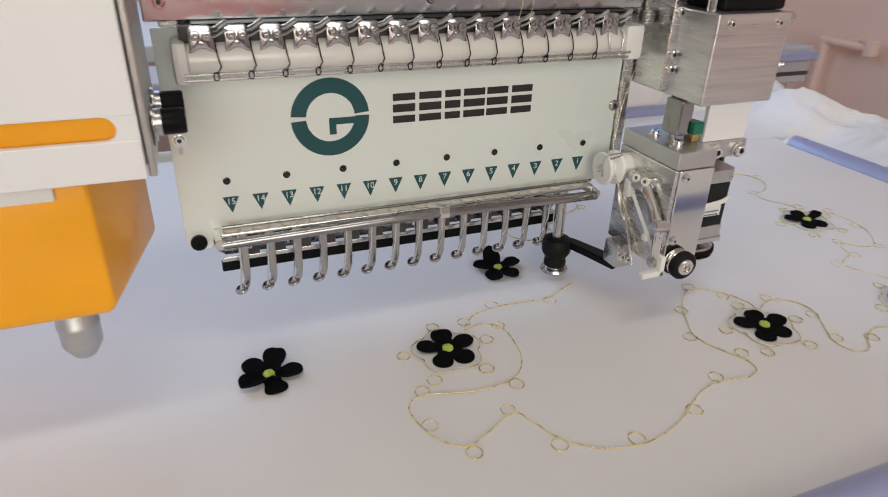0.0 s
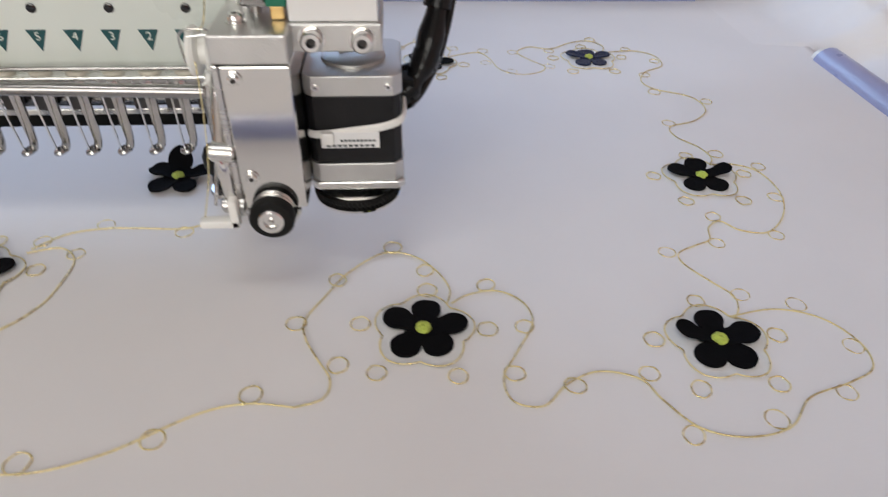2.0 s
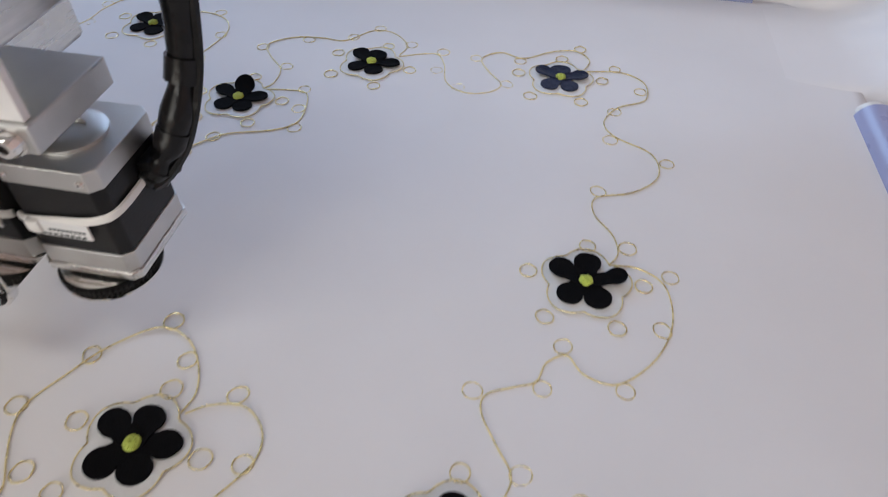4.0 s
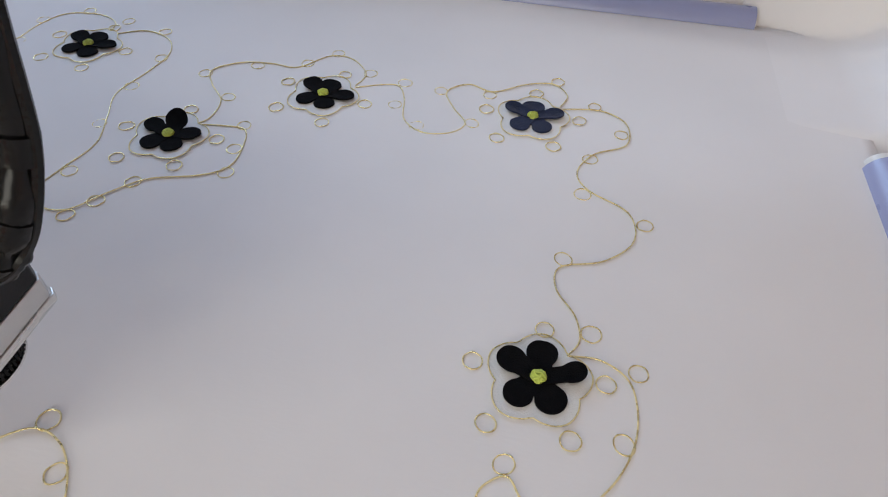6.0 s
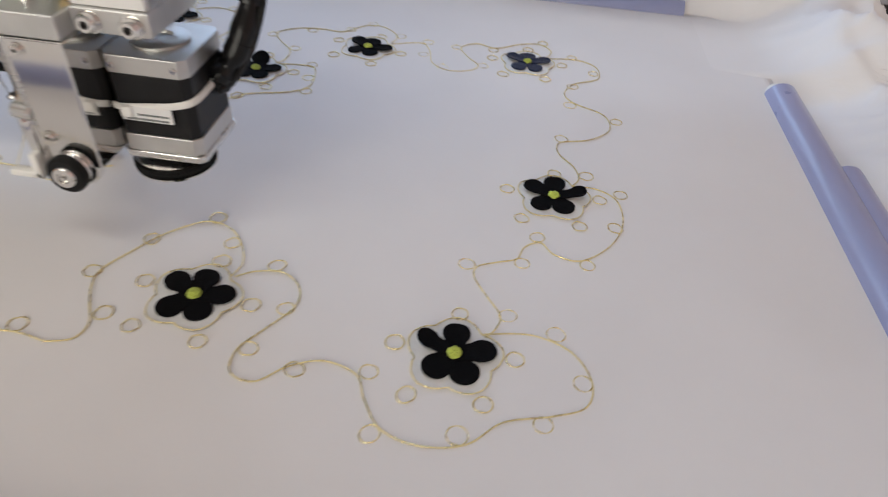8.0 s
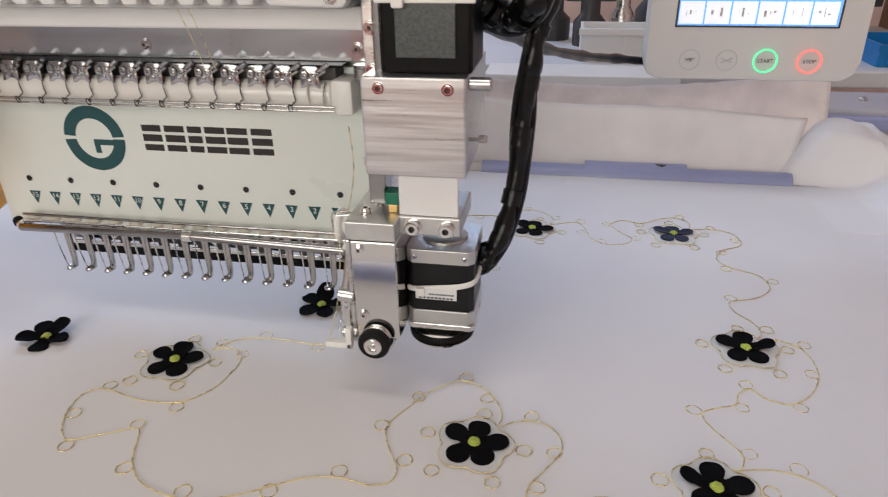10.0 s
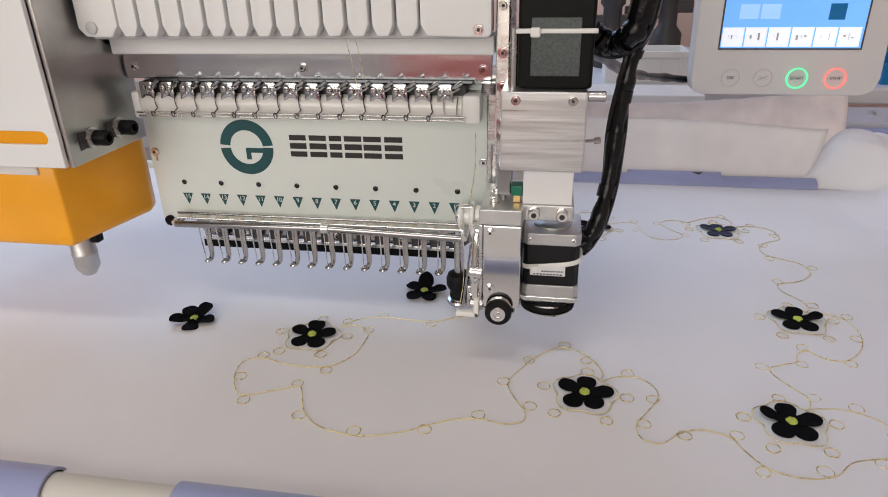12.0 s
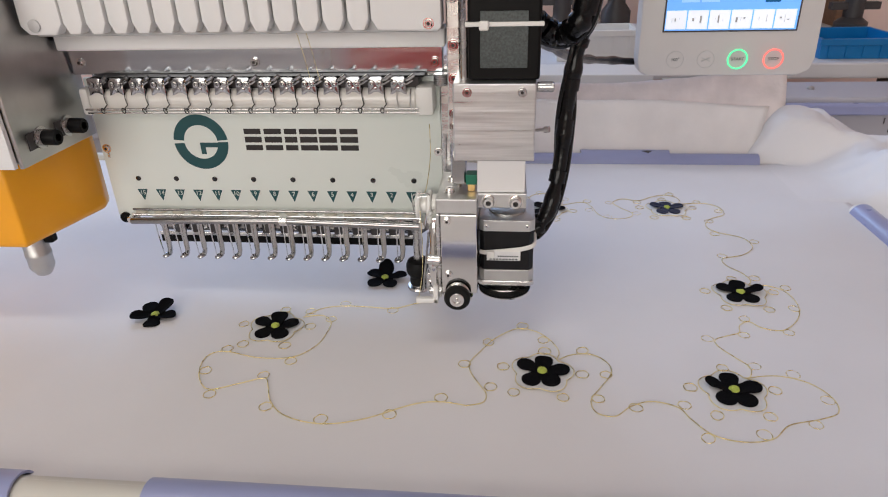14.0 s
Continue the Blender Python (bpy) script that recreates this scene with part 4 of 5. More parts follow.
part("side_pin", cyl(bmesh.new(), (0.205, -0.050, 0.1945), (0.2165, -0.050, 0.1945), 0.0034, 14, 0.0008), STEEL, dev, smooth=True)
bm = cyl(bmesh.new(), (0.205, -0.050, 0.1660), (0.2115, -0.053, 0.1672), 0.0010, 10)
cyl(bm, (0.2112, -0.0526, 0.1671), (0.2142, -0.054, 0.1678), 0.0021, 12)
part("side_screw", bm, STEEL, dev, smooth=True)
part("slide_plate", boxed(0.1668, 0.1995, -0.0520, -0.0485, 0.1222, 0.1475, bevel=0.0005), WHITE, dev, "pale smooth slide plate")
part("shaft_body", boxed(0.1490, 0.1585, -0.0480, -0.0330, 0.1262, 0.1475, bevel=0.0010), GUN, dev, "dark grey slide block")
part("shaft_pin", cyl(bmesh.new(), (0.1530, -0.0400, 0.1221), (0.1530, -0.0400, 0.1262), 0.0022, 12), STEEL, dev, smooth=True)
part("sensor", boxed(0.1588, 0.1664, -0.0510, -0.041, 0.1272, 0.1345, bevel=0.0005), GREENP, dev, "green connector block")
part("sensor_foot", boxed(0.1600, 0.1652, -0.0500, -0.042, 0.1222, 0.1272, bevel=0.0005), BRASS, dev, "small brass terminal")
part("upper_block", prism(bmesh.new(), [(0.1388, -0.0655), (0.1672, -0.0655), (0.1672, -0.0538), (0.2010, -0.0538), (0.2010, -0.0100), (0.1388, -0.0100)], "z", 0.1112, 0.1221, 0.0008), SATIN, dev, "milled aluminium block")
for x, y in ((0.1475, -0.030), (0.1475, -0.052)):
    share(big, pose(x, y, 0.1223, -90, 0, 0) @ Matrix.Diagonal((0.7, 0.7, 0.7, 1)))
part("face_plate", boxed(0.1415, 0.1672, -0.0660, -0.0100, 0.0490, 0.1108, bevel=0.0007), MIRROR, dev, "mirror-milled aluminium face block")


def stepper(parent, x0, x1, y0, y1, layers):
    """A stacked stepper motor with cut corners; layers of (z0, z1, material, name, inset)."""
    for z0, z1, mat, name, inset in layers:
        c = 0.0036 + inset
        a, b, p, q = x0 + inset, x1 - inset, y0 + inset, y1 - inset
        outline = [(a + c, p), (b - c, p), (b, p + c), (b, q - c), (b - c, q), (a + c, q), (a, q - c), (a, p + c)]
        part(name, prism(bmesh.new(), outline, "z", z0, z1, 0.0005), mat, parent, smooth=False)


motor = part("motor", prism(bmesh.new(), [(0.1718, -0.0555), (0.2045, -0.0555), (0.2080, -0.0520), (0.2080, -0.0180), (0.2045, -0.0145), (0.1718, -0.0145), (0.1685, -0.0180), (0.1685, -0.0520)], "z", 0.0602, 0.0917, 0.0006), BLACKMETAL, dev, "black laminated stepper motor")
motor.location = (-0.0005, 0.0095, -0.0020)
stepper(motor, 0.1680, 0.2085, -0.0560, -0.0140, [(0.0917, 0.1005, SATIN, "motor_cap", 0.0), (0.0510, 0.0602, SATIN, "motor_cap", 0.0), (0.0472, 0.0510, ALU, "motor_flange", -0.0006)])
part("motor_boss", lathe(bmesh.new(), [(0.0135, 0), (0.0135, 0.0012), (0.0115, 0.0022), (0.0060, 0.0022), (0.0055, 0.0006), (0, 0.0006)], (0.1882, -0.035, 0.1005), (0, 0, 1), 28), SATIN, motor, smooth=True)
for x in (0.1735, 0.2030):
    share(dscrew, pose(x, -0.0563, 0.0960) @ Matrix.Diagonal((0.55, 0.55, 0.55, 1)), motor)
part("cable_tie", sweep(bmesh.new(), rounded([(0.1690, -0.0548, 0.0748), (0.1735, -0.0566, 0.0750), (0.1890, -0.0568, 0.0768), (0.2020, -0.0566, 0.0788), (0.2088, -0.0500, 0.0800), (0.2090, -0.0250, 0.0808)], 4), 0.0012, 8, squash=1.5), PLASTIC, motor, "white cable tie", smooth=True)
part("tie_head", boxed(0.1740, 0.1795, -0.0598, -0.0560, 0.0712, 0.0768, bevel=0.0009), PLASTIC, motor, "white tie buckle", smooth=True)
lab = part("motor_label", boxed(0.1738, 0.1985, -0.0582, -0.0572, 0.0692, 0.0765, bevel=0.0002), LABELP, motor, "white paper label with dark print bars")
for z, x0, x1 in ((0.0728, 0.182, 0.1972), (0.0704, 0.176, 0.1970)):
    for k in range(9):
        xa = x0 + (x1 - x0) * k / 9
        part("print_bar", boxed(xa, xa + (x1 - x0) / 9 * 0.72, -0.0584, -0.0578, z - 0.0005, z + 0.0005), SMOKE, lab)
bm = lathe(bmesh.new(), [(0, -0.0012), (0.0186, -0.0012), (0.0202, -0.0004), (0.0202, 0.0006), (0.0178, 0.0014), (0.0178, 0.0052), (0.0188, 0.0058), (0, 0.0060)], (0.1865, -0.0340, 0.0372), (0, 0, 1), 40)
part("belt_pulley", bm, CHROME, dev, "bright aluminium belt pulley", smooth=True)
bm = bmesh.new()
belt = [(0.1865 + 0.0184 * math.cos(a), -0.0340 + 0.0184 * math.sin(a), 0.0406) for a in [math.tau * k / 60 for k in range(60)]]
sweep(bm, belt, 0.0013, 6, closed=True, squash=1.3)
part("toothed_belt", bm, RUBBER, dev, "black toothed belt")
bm = bmesh.new()
for k in range(60):
    p = Vector(belt[k])
    c = Vector((0.1865, -0.0340, p.z))
    q = c + (p - c) * 1.07
    box(bm, q.x - 0.0005, q.x + 0.0005, q.y - 0.0005, q.y + 0.0005, q.z - 0.0016, q.z + 0.0016)
part("belt_teeth", bm, RUBBER, dev, "black belt teeth")

WH = (0.1530, -0.0600, 0.0480)
wheel = part("guide_wheel", lathe(bmesh.new(), [(0.0062, -0.003), (0.0092, -0.002), (0.0098, 0.001), (0.0098, 0.0045), (0.0082, 0.006), (0.0082, 0.0085), (0.0094, 0.0095), (0.0094, 0.0130), (0.0084, 0.0142), (0.0056, 0.0142)], WH, (0, -1, 0), 30), RUBBER, dev, "black rubber guide wheel", smooth=True)
part("wheel_rim", lathe(bmesh.new(), [(0.0098, -0.0010), (0.0112, -0.0002), (0.0112, 0.0036), (0.0098, 0.0044)], WH, (0, -1, 0), 30), CHROME, wheel, "chrome rim", smooth=True)
part("wheel_groove", lathe(bmesh.new(), [(0.0083, 0.0060), (0.0087, 0.0066), (0.0087, 0.0080), (0.0083, 0.0086)], WH, (0, -1, 0), 30), CHROME, wheel, "chrome groove", smooth=True)
part("wheel_hub", lathe(bmesh.new(), [(0.0056, 0.0), (0.0056, 0.0150), (0.0050, 0.0158), (0.0030, 0.0158), (0.0028, 0.0146), (0.0012, 0.0146), (0.0010, 0.0160), (0, 0.0160)], WH, (0, -1, 0), 24), CHROME, wheel, "chrome hub screw", smooth=True)

# spool, crank and the cord guide on the needle side
spool = part("spool", lathe(bmesh.new(), [(0.0020, 0), (0.0105, 0), (0.0112, 0.0008), (0.0112, 0.0024), (0.0100, 0.0034), (0.0062, 0.0044), (0.0062, 0.0076), (0.0100, 0.0086), (0.0108, 0.0100), (0.0104, 0.0116), (0.0030, 0.0120), (0.0020, 0.0110)], (0.1305, -0.0185, 0.0985), (-1, 0, 0), 32), PLASTIC, dev, "white plastic thread spool", smooth=True)
part("spool_pin", cyl(bmesh.new(), (0.1310, -0.0185, 0.0985), (0.1165, -0.0185, 0.0985), 0.0022, 14, 0.0004), STEEL, spool, smooth=True)
part("spool_shaft", cyl(bmesh.new(), (0.1300, -0.0185, 0.0985), (0.1440, -0.0185, 0.0985), 0.0085, 20, 0.001), CLEARISH, dev, "milky plastic spool shaft", smooth=True)
part("thread_wire", sweep(bmesh.new(), rounded([(0.1170, -0.0235, 0.0950), (0.1162, -0.0235, 0.1060), (0.1200, -0.0250, 0.1098), (0.1270, -0.0250, 0.1102), (0.1290, -0.0240, 0.1080), (0.1200, -0.0250, 0.1070)], 4), 0.0005, 6), STEEL, dev, smooth=True)
bm = sweep(bmesh.new(), rounded([(0.1345, -0.0441, 0.0960), (0.1350, -0.0545, 0.0860), (0.1355, -0.0632, 0.0740), (0.1362, -0.0640, 0.0600), (0.1370, -0.0640, 0.0480)], 6), 0.0030, 12, radius=lambda t: 0.0024 + 0.0010 * abs(math.cos(math.pi * 1.5 * t)))
part("crank_link", bm, CHROME, dev, "polished crank link", smooth=True)
part("crank_knuckle", cyl(bmesh.new(), (0.1315, -0.0632, 0.0750), (0.1415, -0.0640, 0.0745), 0.0042, 18, 0.0008), ALU, dev, smooth=True)
part("crank_pin", cyl(bmesh.new(), (0.1320, -0.0640, 0.0500), (0.1420, -0.0645, 0.0500), 0.0036, 18, 0.0008), STEEL, dev, smooth=True)
part("crank_top", boxed(0.1310, 0.1415, -0.0480, -0.0300, 0.0905, 0.1005, bevel=0.0018), ALU, dev, smooth=True)
eyelet = part("crank_eye", lathe(bmesh.new(), [(0.0012, 0), (0.0026, 0), (0.0028, 0.0008), (0.0026, 0.0018), (0.0012, 0.0018)], (0.1316, -0.0400, 0.0985), (-1, -0.3, 0.3), 16), PLASTIC, dev, "small white eyelet", smooth=True)
share(eyelet, Matrix.Translation((0.001, -0.0075, 0.0)))
bm = bmesh.new()
sweep(bm, rounded([(0.1372, -0.0180, 0.0880), (0.1370, -0.0200, 0.0760), (0.1372, -0.0270, 0.0660), (0.1376, -0.0370, 0.0600), (0.1380, -0.0470, 0.0580)], 6), 0.0010, 8, squash=2.6)
part("cam_arc", bm, STEEL, dev, "curved steel cam", smooth=True)
part("cam_plate", boxed(0.1385, 0.1413, -0.0655, -0.0100, 0.0440, 0.1110, bevel=0.0008), ALU, dev)
part("clamp", boxed(0.1262, 0.1390, -0.0390, -0.0240, 0.0330, 0.0500, bevel=0.0015), STEEL, dev, smooth=True)
for p in ((0.1300, -0.0392, 0.0420), (0.1352, -0.0392, 0.0390)):
    share(dscrew, Matrix.Translation(p))
bm = sweep(bmesh.new(), [(0.1337, -0.0313, 0.0910), (0.1345, -0.0400, 0.0800), (0.1362, -0.0600, 0.0575), (0.1376, -0.0690, 0.0450)], 0.0014, 4, squash=1.2)
box(bm, 0.1305, 0.1360, -0.0350, -0.0290, 0.0830, 0.0945, bevel=0.0008)
part("guide_bar", bm, PLASTIC, dev, "white plastic guide bar", smooth=True)
bm = boxed(0.1228, 0.1392, -0.0715, -0.0665, 0.0425, 0.0462, bevel=0.0008)
box(bm, 0.1355, 0.1392, -0.0715, -0.0665, 0.0425, 0.0560, bevel=0.0008)
part("guide_toe", bm, PLASTIC, dev, "white plastic guide toe", smooth=True)
part("guide_rod", cyl(bmesh.new(), (0.1262, -0.0560, 0.0440), (0.1290, -0.0330, 0.0820), 0.0008, 8), CHROME, dev, smooth=True)
part("guide_cross", boxed(0.1330, 0.1425, -0.0560, -0.0510, 0.0600, 0.0645, bevel=0.0008), PLASTIC, dev, smooth=True)
part("gold_strand", sweep(bmesh.new(), rounded([(0.1225, -0.0290, 0.0980), (0.1250, -0.0420, 0.0780), (0.1262, -0.0560, 0.0600), (0.1245, -0.0680, 0.0460)], 5), 0.00025, 6), GOLD, dev, "gold cord on its way down", smooth=True)
part("thread", sweep(bmesh.new(), rounded([(0.1310, -0.0210, 0.1620), (0.1300, -0.0150, 0.1350), (0.1265, -0.0180, 0.1120), (0.1240, -0.0220, 0.1085)], 5), 0.0003, 5), GOLD, dev, "gold thread running down to the spool", smooth=True)

# upper drive motor
upper = thing("upper_motor", "black stepper motor with a smoked label and a white cable tie", "motor")
part("body", boxed(0.1610, 0.2070, -0.0520, -0.0080, 0.1992, 0.36, bevel=0.0020), BLACK, upper)
part("label_plate", boxed(0.1690, 0.1988, -0.0532, -0.0518, 0.2072, 0.2415, bevel=0.0003), SMOKE, upper, "smoked grey speckled label")
part("cable_tie", boxed(0.1595, 0.2085, -0.0545, -0.0510, 0.2325, 0.2352, bevel=0.0006), PLASTIC, upper, "white cable tie")
part("tie_head", boxed(0.1685, 0.1745, -0.0580, -0.0538, 0.2305, 0.2362, bevel=0.0010), PLASTIC, upper, "white tie buckle")
part("side_rod", cyl(bmesh.new(), (0.1585, -0.046, 0.1990), (0.1585, -0.046, 0.235), 0.0028, 12), STEEL, upper)


def harness(label, pts, r, turns=0):
    """A bundle of wires in a wrapped black sleeve."""
    h = thing("cable_harness", label, "cable")
    line = rounded(pts, 10)
    bm = sweep(bmesh.new(), line, r, 12, radius=lambda t: r * (1 + 0.13 * math.sin(31 * t) + 0.08 * math.sin(67 * t + 1)))
    part("sleeve", bm, SLEEVE, h, smooth=True)
    if turns:
        for s in (0, 1):
            lace = []
            for i in range(2, len(line) - 2):
                t = (line[i + 1] - line[i - 1]).normalized()
                side = t.cross(Vector((0, 1, 0))).normalized()
                a = 2.4 + s * 2.2 + 0.035 * i + 0.5 * math.sin(0.13 * i + s)
                lace.append(line[i] + r * 1.02 * (math.cos(a) * side + math.sin(a) * t.cross(side)))
            part("wire", sweep(bmesh.new(), lace, r * 0.36, 7), SLEEVE, h, "single black wire along the bundle", smooth=True)
    for k in range(turns):
        i = int(len(line) * (k + 0.6 + 0.25 * math.sin(3.1 * k)) / (turns + 0.6))
        if 1 < i < len(line) - 4:
            part("tape_band", sweep(bmesh.new(), line[i:i + 4], r * 1.16, 12), SLEEVE, h, "glossy tape band", smooth=True)
    return h


harness("black sleeved cable bundle rising from the motor", [(0.2070, -0.0200, 0.0780), (0.2130, -0.0180, 0.0830), (0.2200, -0.0120, 0.0950), (0.2262, -0.0020, 0.1210), (0.2292, 0.0030, 0.1560), (0.2318, 0.0040, 0.1860), (0.2355, 0.0040, 0.2110), (0.2420, 0.0040, 0.2350), (0.2500, 0.0040, 0.30)], 0.0056, 7)
harness("short black cable at the motor connector", [(0.2050, -0.0120, 0.0810), (0.2110, -0.0100, 0.0860), (0.2170, -0.0110, 0.0830), (0.2140, -0.0160, 0.0760), (0.2080, -0.0200, 0.0720)], 0.0028)
harness("black cable bundle tied to the upper motor", [(0.2050, -0.0100, 0.2300), (0.2160, -0.0060, 0.2220), (0.2270, -0.0120, 0.2230), (0.2360, -0.0200, 0.2400), (0.2420, -0.0200, 0.30)], 0.0075, 3)
harness("thin black cable running to the control panel", [(0.2060, -0.0050, 0.2180), (0.2230, 0.0500, 0.2010), (0.2440, 0.1300, 0.1810), (0.2700, 0.2100, 0.1640), (0.3000, 0.2700, 0.1520), (0.3350, 0.2920, 0.1470), (0.3600, 0.2915, 0.1560)], 0.0040)
tagged(part("connector", boxed(0.2080, 0.2135, -0.0245, -0.0125, 0.0770, 0.0870, bevel=0.0008), BLACK), "black plug in the side of the motor", "plug")

# ---- the arm on the left with its yellow cover ----
arm = thing("side_bracket", "worn steel side bracket with a slotted white front plate", "bracket")
part("side_plate", boxed(-0.1452, -0.1420, -0.0820, 0.0050, 0.1470, 0.36, bevel=0.0008), CAST, arm, "worn bare steel plate")
bm = bmesh.new()
box(bm, -0.330, -0.1455, -0.0860, -0.0822, 0.1735, 0.36, bevel=0.0006)
box(bm, -0.330, -0.1455, -0.0860, -0.0822, 0.1478, 0.1640, bevel=0.0006)
arc = [(-0.1580 + 0.0048 * math.cos(a), 0.16875 + 0.0048 * math.sin(a)) for a in [radians(90 - 15 * k) for k in range(13)]]
prism(bm, [(-0.1580, 0.1746), (-0.1455, 0.1746), (-0.1455, 0.1629), (-0.1580, 0.1629)] + arc[::-1], "y", -0.0858, -0.0824)
part("front_plate", bm, WHITE, arm, "white painted plate with a long slot")
for y in (-0.0578, -0.0273):
    bm = lathe(bmesh.new(), [(0.0078, 0), (0.0078, 0.0016), (0.0058, 0.0016), (0.0058, 0.0040)], (-0.1420, y, 0.1625), (1, 0, 0), 22)
    part("washer", bm, STEEL, arm, "steel washer", smooth=True)
    bm = lathe(bmesh.new(), [(0.0056, 0.003), (0.0056, 0.0128), (0.0050, 0.0138), (0.0030, 0.0138), (0.0028, 0.009), (0, 0.009)], (-0.1420, y, 0.1625), (1, 0, 0), 22)
    part("bolt", bm, BLACK, arm, "black socket-head bolt", smooth=True)
    # slot is a flat plate, the shade inside it put into its dark colour
    bm = boxed(-0.1419, -0.1414, y - 0.014, y + 0.002, 0.1565, 0.1685, bevel=0.0002)
    part("adjusting_slot", bm, DARK, arm, "adjusting slot drawn as a dark plate")
for y, z in ((-0.018, 0.2250), (-0.024, 0.2450)):
    part("plug_hole", lathe(bmesh.new(), [(0.0042, 0.0004), (0.0034, 0.0004), (0.0030, 0.0001), (0, 0.0001)], (-0.1421, y, z), (1, 0, 0), 18), CAST, arm, smooth=True)

part("arm_body", boxed(-0.330, -0.1456, -0.0795, 0.0040, 0.1490, 0.36, bevel=0.002), CAST, arm, "grey metal body of the bracket")

cover = thing("yellow_cover", "glossy orange-yellow sheet metal cover under the bracket", "machine cover")
low = [(-0.330, -0.0685), (-0.1730, -0.0685), (-0.1560, 0.0085), (-0.1600, 0.0200), (-0.330, 0.0280)]
high = [(-0.330, -0.0700), (-0.1700, -0.0700), (-0.1535, 0.0100), (-0.1580, 0.0220), (-0.330, 0.0300)]
bm = bmesh.new()
rings = [[bm.verts.new((x, y, z)) for x, y in ring] for ring, z in ((low, 0.0795), (high, 0.0835), (high, 0.1462))]
for a, b in zip(rings, rings[1:]):
    for k in range(5):
        bm.faces.new((a[k], a[(k + 1) % 5], b[(k + 1) % 5], b[k]))
bm.faces.new(rings[0][::-1])
bm.faces.new(rings[2])
bmesh.ops.recalc_face_normals(bm, faces=bm.faces[:])
bmesh.ops.bevel(bm, geom=bm.edges[:], offset=0.0018, segments=2, profile=0.5, affect="EDGES")
part("shell", bm, YELLOW, cover, smooth=True)
part("inner_strip", boxed(-0.330, -0.1820, -0.0722, -0.0698, 0.1370, 0.1440, bevel=0.001), PLASTIC, cover, "pale strip along the top edge")
part("back_sheet", boxed(-0.330, -0.1500, -0.0812, -0.0800, 0.1490, 0.1900), YELLOW, cover, "yellow sheet seen through the slot")
noz = thing("grey_nozzle", "dull silver nozzle under the yellow cover", "nozzle")
part("barrel", lathe(bmesh.new(), [(0, 0.0385), (0.0046, 0.0387), (0.0058, 0.0396), (0.0092, 0.0455), (0.0096, 0.0470), (0.0096, 0.0560), (0.0100, 0.0566), (0.0100, 0.0590), (0.0096, 0.0596), (0.0096, 0.0800)], (-0.1940, -0.0345, 0), (0, 0, 1), 26), SATIN, noz, "dull silver barrel", smooth=True)
for x in (-0.1845, -0.2125):
    part("black_lug", boxed(x, x + 0.0080, -0.0370, -0.0290, 0.0680, 0.0800, bevel=0.0015), BLACK, noz, "black plastic lug")

# ---- the beige arm behind the head ----
part("arm_casting", boxed(-0.130, 0.086, 0.064, 0.230, 0.190, 0.36, bevel=0.018, seg=4), BEIGE, head, "beige enamelled arm casting", smooth=True)

# thin beige patch just above the cloth and below the cords
patch_outline = [(-0.10, 0.108), (0.112, 0.108), (0.118, 0.112), (0.119, 0.120)] + [(0.019 + 0.100 * math.cos(radians(a)), 0.130 + 0.080 * math.sin(radians(a))) for a in range(5, 91, 8)] + [(-0.10, 0.210)]
part("bed_plate", prism(bmesh.new(), patch_outline, "z", -0.0030, 0.0002), BEIGE, head, "flat beige patch level with the cloth")

# ---- the control panel ----
lcd = thing("control_panel", "light grey control panel with a lit blue touch screen", "control panel", at=(0.4145, 0.2600, 0.0))
bm = prism(bmesh.new(), [(-0.0905, 0.152), (-0.0875, 0.1405), (-0.078, 0.1365), (0.078, 0.1365), (0.0885, 0.1420), (0.0925, 0.154), (0.0885, 0.330), (-0.0925, 0.330)], "y", 0.0, 0.028, 0.003)
part("casing", bm, LCDBODY, lcd, smooth=True)
scr = part("screen", boxed(-0.0665, 0.0660, -0.0006, 0.004, 0.1838, 0.3050), SCREENBLUE, lcd, "lit blue display")
bm = bmesh.new()
for a in ((-0.0680, -0.0665, 0.1823, 0.3065), (0.0660, 0.0675, 0.1823, 0.3065), (-0.0665, 0.0660, 0.1823, 0.1838)):
    box(bm, a[0], a[1], -0.0010, 0.004, a[2], a[3])
part("screen_bezel", bm, DARK, lcd, "dark bezel")
for k in range(6):
    x0 = -0.0655 + k * 0.0218
    icon = part("icon_field", boxed(x0, x0 + 0.0202, -0.0010, 0.002, 0.1853, 0.2038), SCREENWHITE, scr, "white icon field")
    for j in range(3):
        part("icon_bar", boxed(x0 + 0.0055 + 0.0038 * j - 0.0012 * ((j + k) % 2), x0 + 0.0060 + 0.0038 * j + 0.0004 * ((j * k + k) % 2), -0.0013, 0.001, 0.1915 + 0.0016 * ((j + k) % 3), 0.1988 - 0.0022 * ((j * k + 1) % 3)), GREY, icon)
for x0 in (-0.052, -0.032):
    part("icon_field", boxed(x0, x0 + 0.018, -0.0010, 0.002, 0.2118, 0.2258), SCREENPALE, scr, "blue icon field")
part("arrow_field", boxed(0.031, 0.046, -0.0010, 0.002, 0.2108, 0.2258), BLUE, scr, "dark arrow field")
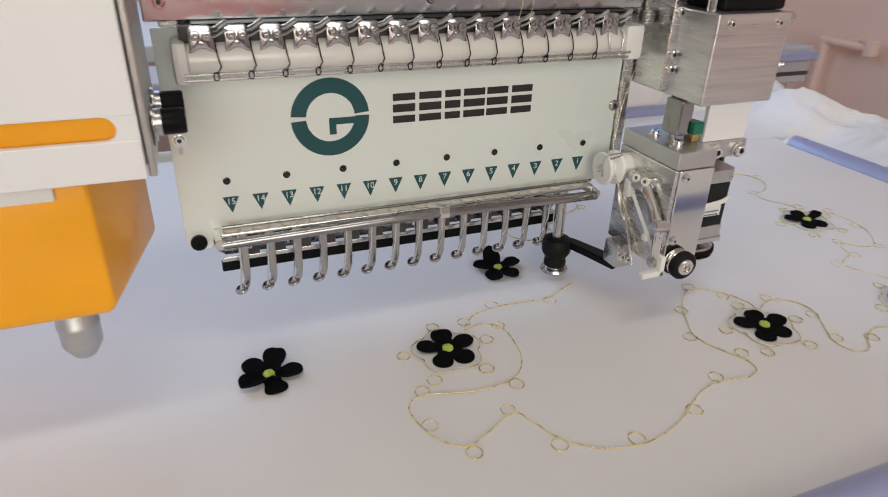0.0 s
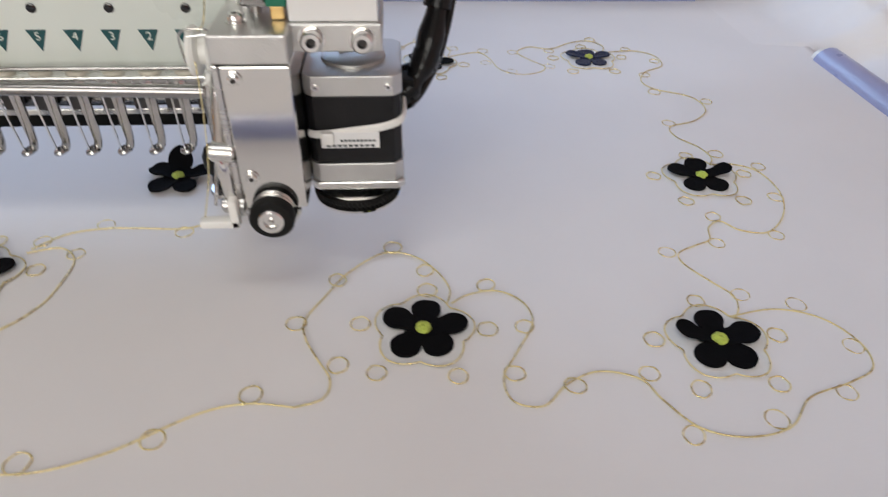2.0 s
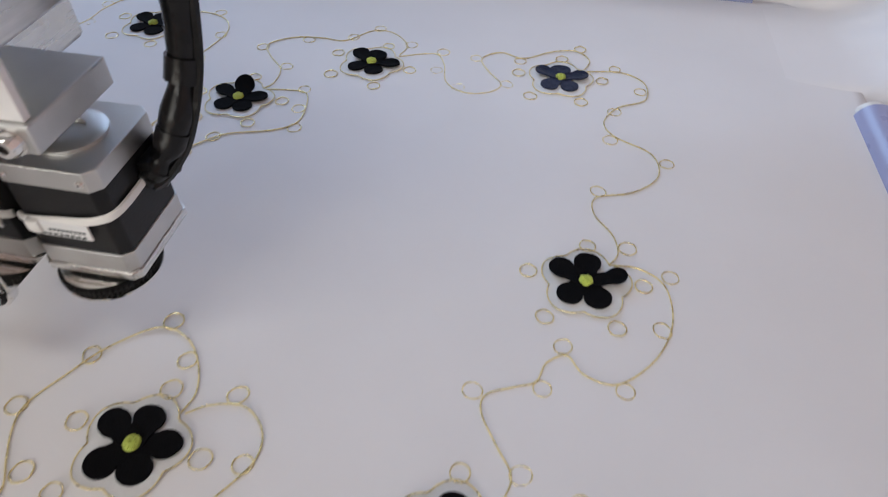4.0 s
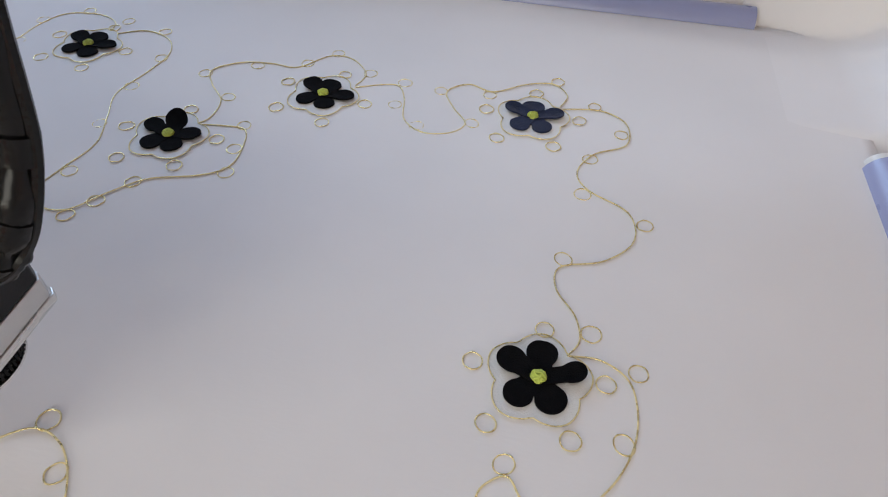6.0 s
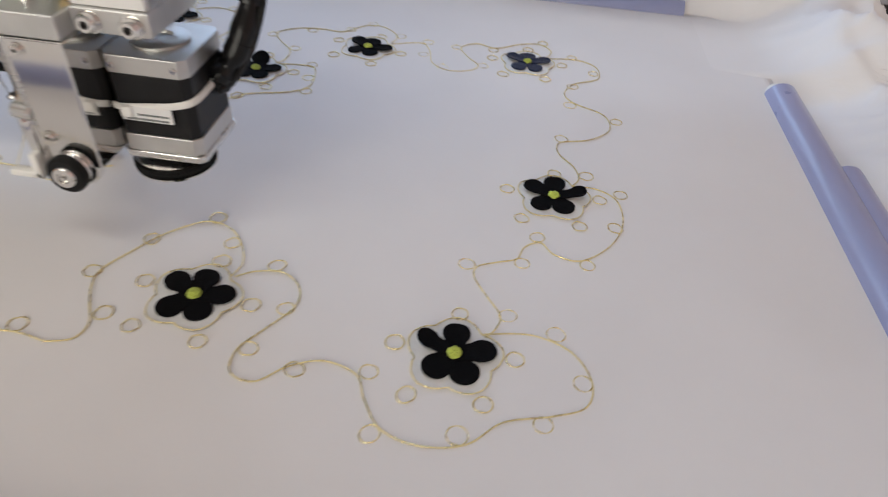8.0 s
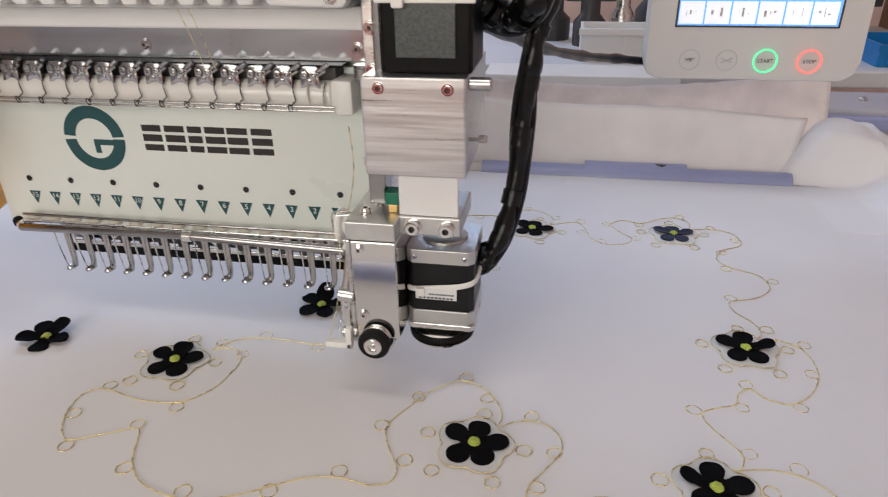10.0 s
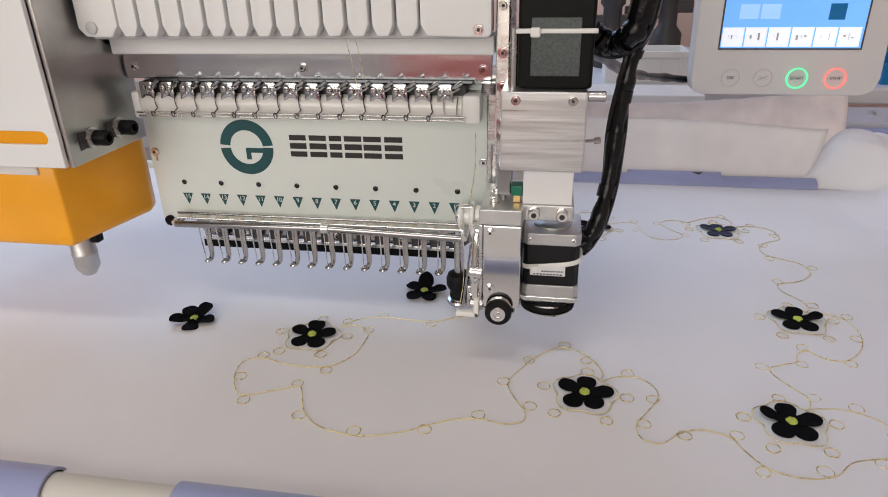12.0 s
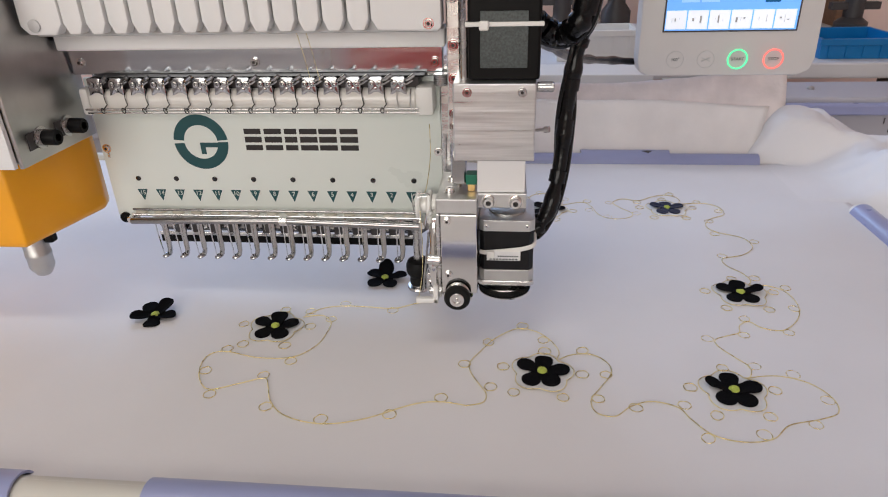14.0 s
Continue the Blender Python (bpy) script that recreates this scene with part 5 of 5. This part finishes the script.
for x, mat, words, lab in ((-0.0513, GREY, "100°", "thin grey ring"), (-0.0195, GREY, "", "thin grey ring"), (0.0130, GREENLED, "START", "lit green ring"), (0.0495, REDLED, "STOP", "lit red ring")):
    r, t = (0.0088, 0.0004) if mat is GREY else (0.0098, 0.0016)
    ring = part("button_ring", sweep(bmesh.new(), [(x + r * math.cos(math.tau * k / 40), -0.0002, 0.1540 + r * math.sin(math.tau * k / 40)) for k in range(40)], t, 6, closed=True, squash=0.5), mat, lcd, lab)
    if words:
        lettering("button_word", words, 0.0046, SMOKE, ring, pose(x, -0.0008, 0.1540, 90, 0, 0), "small dark printed word")
    else:
        for a in (24, -24):
            o = part("button_mark", boxed(-0.0050, 0.0050, -0.0008, 0.0, -0.0005, 0.0005), GREY, ring)
            o.matrix_basis = pose(x, 0, 0.1540, 0, a, 0)
part("stand", boxed(-0.350, 0.020, 0.030, 0.060, 0.285, 0.315, bevel=0.004), BEAM, lcd, "grey support arm")

# ---- what stands behind the frame ----
beam = thing("pantograph_beam", "grey enamelled beam with a ruler strip behind the frame", "machine beam", at=(0, 0, -0.008))
part("beam_body", boxed(-0.70, 1.08, 0.640, 0.760, -0.045, 0.030, bevel=0.004), BEAM, beam)
part("beam_lip", boxed(-0.70, 1.08, 0.622, 0.640, 0.004, 0.022, bevel=0.003), LILAC, beam, "pale lilac rail lip")
# no groove is cut: a dark strip carries its shade
part("beam_groove", boxed(0.81, 1.08, 0.6385, 0.6402, -0.028, -0.020), DARK, beam, "dark strip drawn for the groove under the rail")
for k in range(14):
    part("ruler_mark", boxed(0.80 + 0.010 * k, 0.8012 + 0.010 * k, 0.6388, 0.6402, -0.014, -0.008 + 0.004 * (k % 5 == 0)), INK, beam)
for x in (0.70, 0.98):
    part("beam_screw", lathe(bmesh.new(), [(0.006, 0), (0.006, 0.003), (0.004, 0.005), (0, 0.005)], (x, 0.70, 0.030), (0, 0, 1), 14), STEEL, beam)
part("beam_foot", boxed(-0.60, -0.50, 0.65, 0.75, FLOOR_Z + 0.008, -0.045), BEAM, beam)
part("beam_foot", boxed(0.94, 1.04, 0.65, 0.75, FLOOR_Z + 0.008, -0.045), BEAM, beam)

tagged(part("flat_box", boxed(0.13, 0.425, 0.650, 0.745, 0.0222, 0.0590, bevel=0.002), PLASTIC), "flat white box lying on the grey beam", "box")
bar = thing("label_holder", "flat grey-brown metal bar lying on the grey beam", "metal bar", at=(0, 0, 0.0222))
part("bar_body", boxed(0.445, 0.600, 0.655, 0.680, 0.0, 0.0245, bevel=0.0015), TAN, bar)
part("bar_mark", boxed(0.452, 0.468, 0.6540, 0.6552, 0.008, 0.014), INK, bar, "short dark printed bar")

bench = thing("back_bench", "grey workbench crowded with parts behind the machine", "workbench", at=(0, 0, FLOOR_Z))
part("bench_top", boxed(-0.60, 1.05, 0.86, 1.45, 0.855, 0.885, bevel=0.004), TABLE, bench)
for x in (-0.52, 0.98):
    part("bench_leg", boxed(x - 0.03, x + 0.03, 0.92, 0.98, 0, 0.855), DARK, bench)
BENCH = FLOOR_Z + 0.885


def crate(x0, x1, y0, y1, h, mat, label, category="crate"):
    c = thing("storage_crate", label, category, at=(0, 0, BENCH))
    bm = bmesh.new()
    t = 0.006
    box(bm, x0, x1, y0, y0 + t, 0, h, bevel=0.001)
    box(bm, x0, x1, y1 - t, y1, 0, h, bevel=0.001)
    box(bm, x0, x0 + t, y0 + t, y1 - t, 0, h, bevel=0.001)
    box(bm, x1 - t, x1, y0 + t, y1 - t, 0, h, bevel=0.001)
    box(bm, x0 + t, x1 - t, y0 + t, y1 - t, 0, t)
    part("tub", bm, mat, c)
    bm = bmesh.new()
    box(bm, x0 - 0.004, x1 + 0.004, y0 - 0.004, y0, h - 0.012, h, bevel=0.001)
    n = 5
    for k in range(n):
        x = x0 + (x1 - x0) * (k + 0.5) / n
        box(bm, x - 0.002, x + 0.002, y0 - 0.003, y0, 0.004, h - 0.012)
    part("rim", bm, mat, c)
    return c


crate(0.79, 0.95, 0.90, 1.06, 0.038, BLUE, "blue plastic crate on the workbench")
crate(0.28, 0.44, 0.90, 1.00, 0.060, PLASTIC, "white plastic tray on the workbench", "tray")


def spare_part(x, y, r, h, mat, label):
    s = thing("machine_part", label, "machine part", "parts on the workbench", at=(x, y, BENCH))
    part("base", lathe(bmesh.new(), [(0, 0), (r, 0), (r, h * 0.3), (r * 0.6, h * 0.4), (r * 0.6, h * 0.8), (r * 0.8, h * 0.85), (r * 0.8, h), (0, h)], seg=18), mat, s, smooth=True)
    part("crossbar", boxed(-r * 1.5, r * 1.5, -r * 0.3, r * 0.3, h * 0.55, h * 0.7, bevel=0.002), DARK, s)


for x, y, r, h, mat in ((0.30, 1.10, 0.034, 0.16, DARK), (0.37, 1.16, 0.026, 0.18, STEEL), (0.22, 1.18, 0.040, 0.15, DARK), (0.44, 1.24, 0.036, 0.19, DARK), (0.66, 1.12, 0.035, 0.10, DARK), (0.76, 1.22, 0.040, 0.14, WOOD), (0.96, 1.17, 0.035, 0.11, DARK), (0.86, 1.24, 0.034, 0.12, STEEL), (0.55, 1.25, 0.03, 0.14, STEEL)):
    spare_part(x, y, r, h, mat, "dusty round machine part standing on the workbench")
shelf = thing("back_shelf", "brown wooden shelf board against the wall", "shelf", at=(0, 0, FLOOR_Z))
part("board", boxed(0.55, 1.05, 1.32, 1.46, 1.040, 1.065, bevel=0.003), WOOD, shelf)
part("upright", boxed(0.57, 0.60, 1.34, 1.44, 0.885, 1.040), WOOD, shelf)
part("upright", boxed(1.00, 1.03, 1.34, 1.44, 0.885, 1.040), WOOD, shelf)

pipe = thing("wall_pipe", "pale pink painted pipe along the pink wall", "pipe", at=(1.9, 1.28, FLOOR_Z))
part("riser", cyl(bmesh.new(), (0, 0, 0), (0, 0, 0.745), 0.013, 14), WALLP, pipe, smooth=True)
part("crosspipe", cyl(bmesh.new(), (0, 0.013, 0.745), (0, -0.165, 0.745), 0.012, 14), WALLP, pipe, smooth=True)
part("pipe_valve", boxed(-0.018, 0.018, -0.185, -0.155, 0.722, 0.772, bevel=0.005), WALLP, pipe)
part("pipe_clip", boxed(0.010, 0.05, -0.09, -0.07, 0.735, 0.760, bevel=0.003), WALLP, pipe)
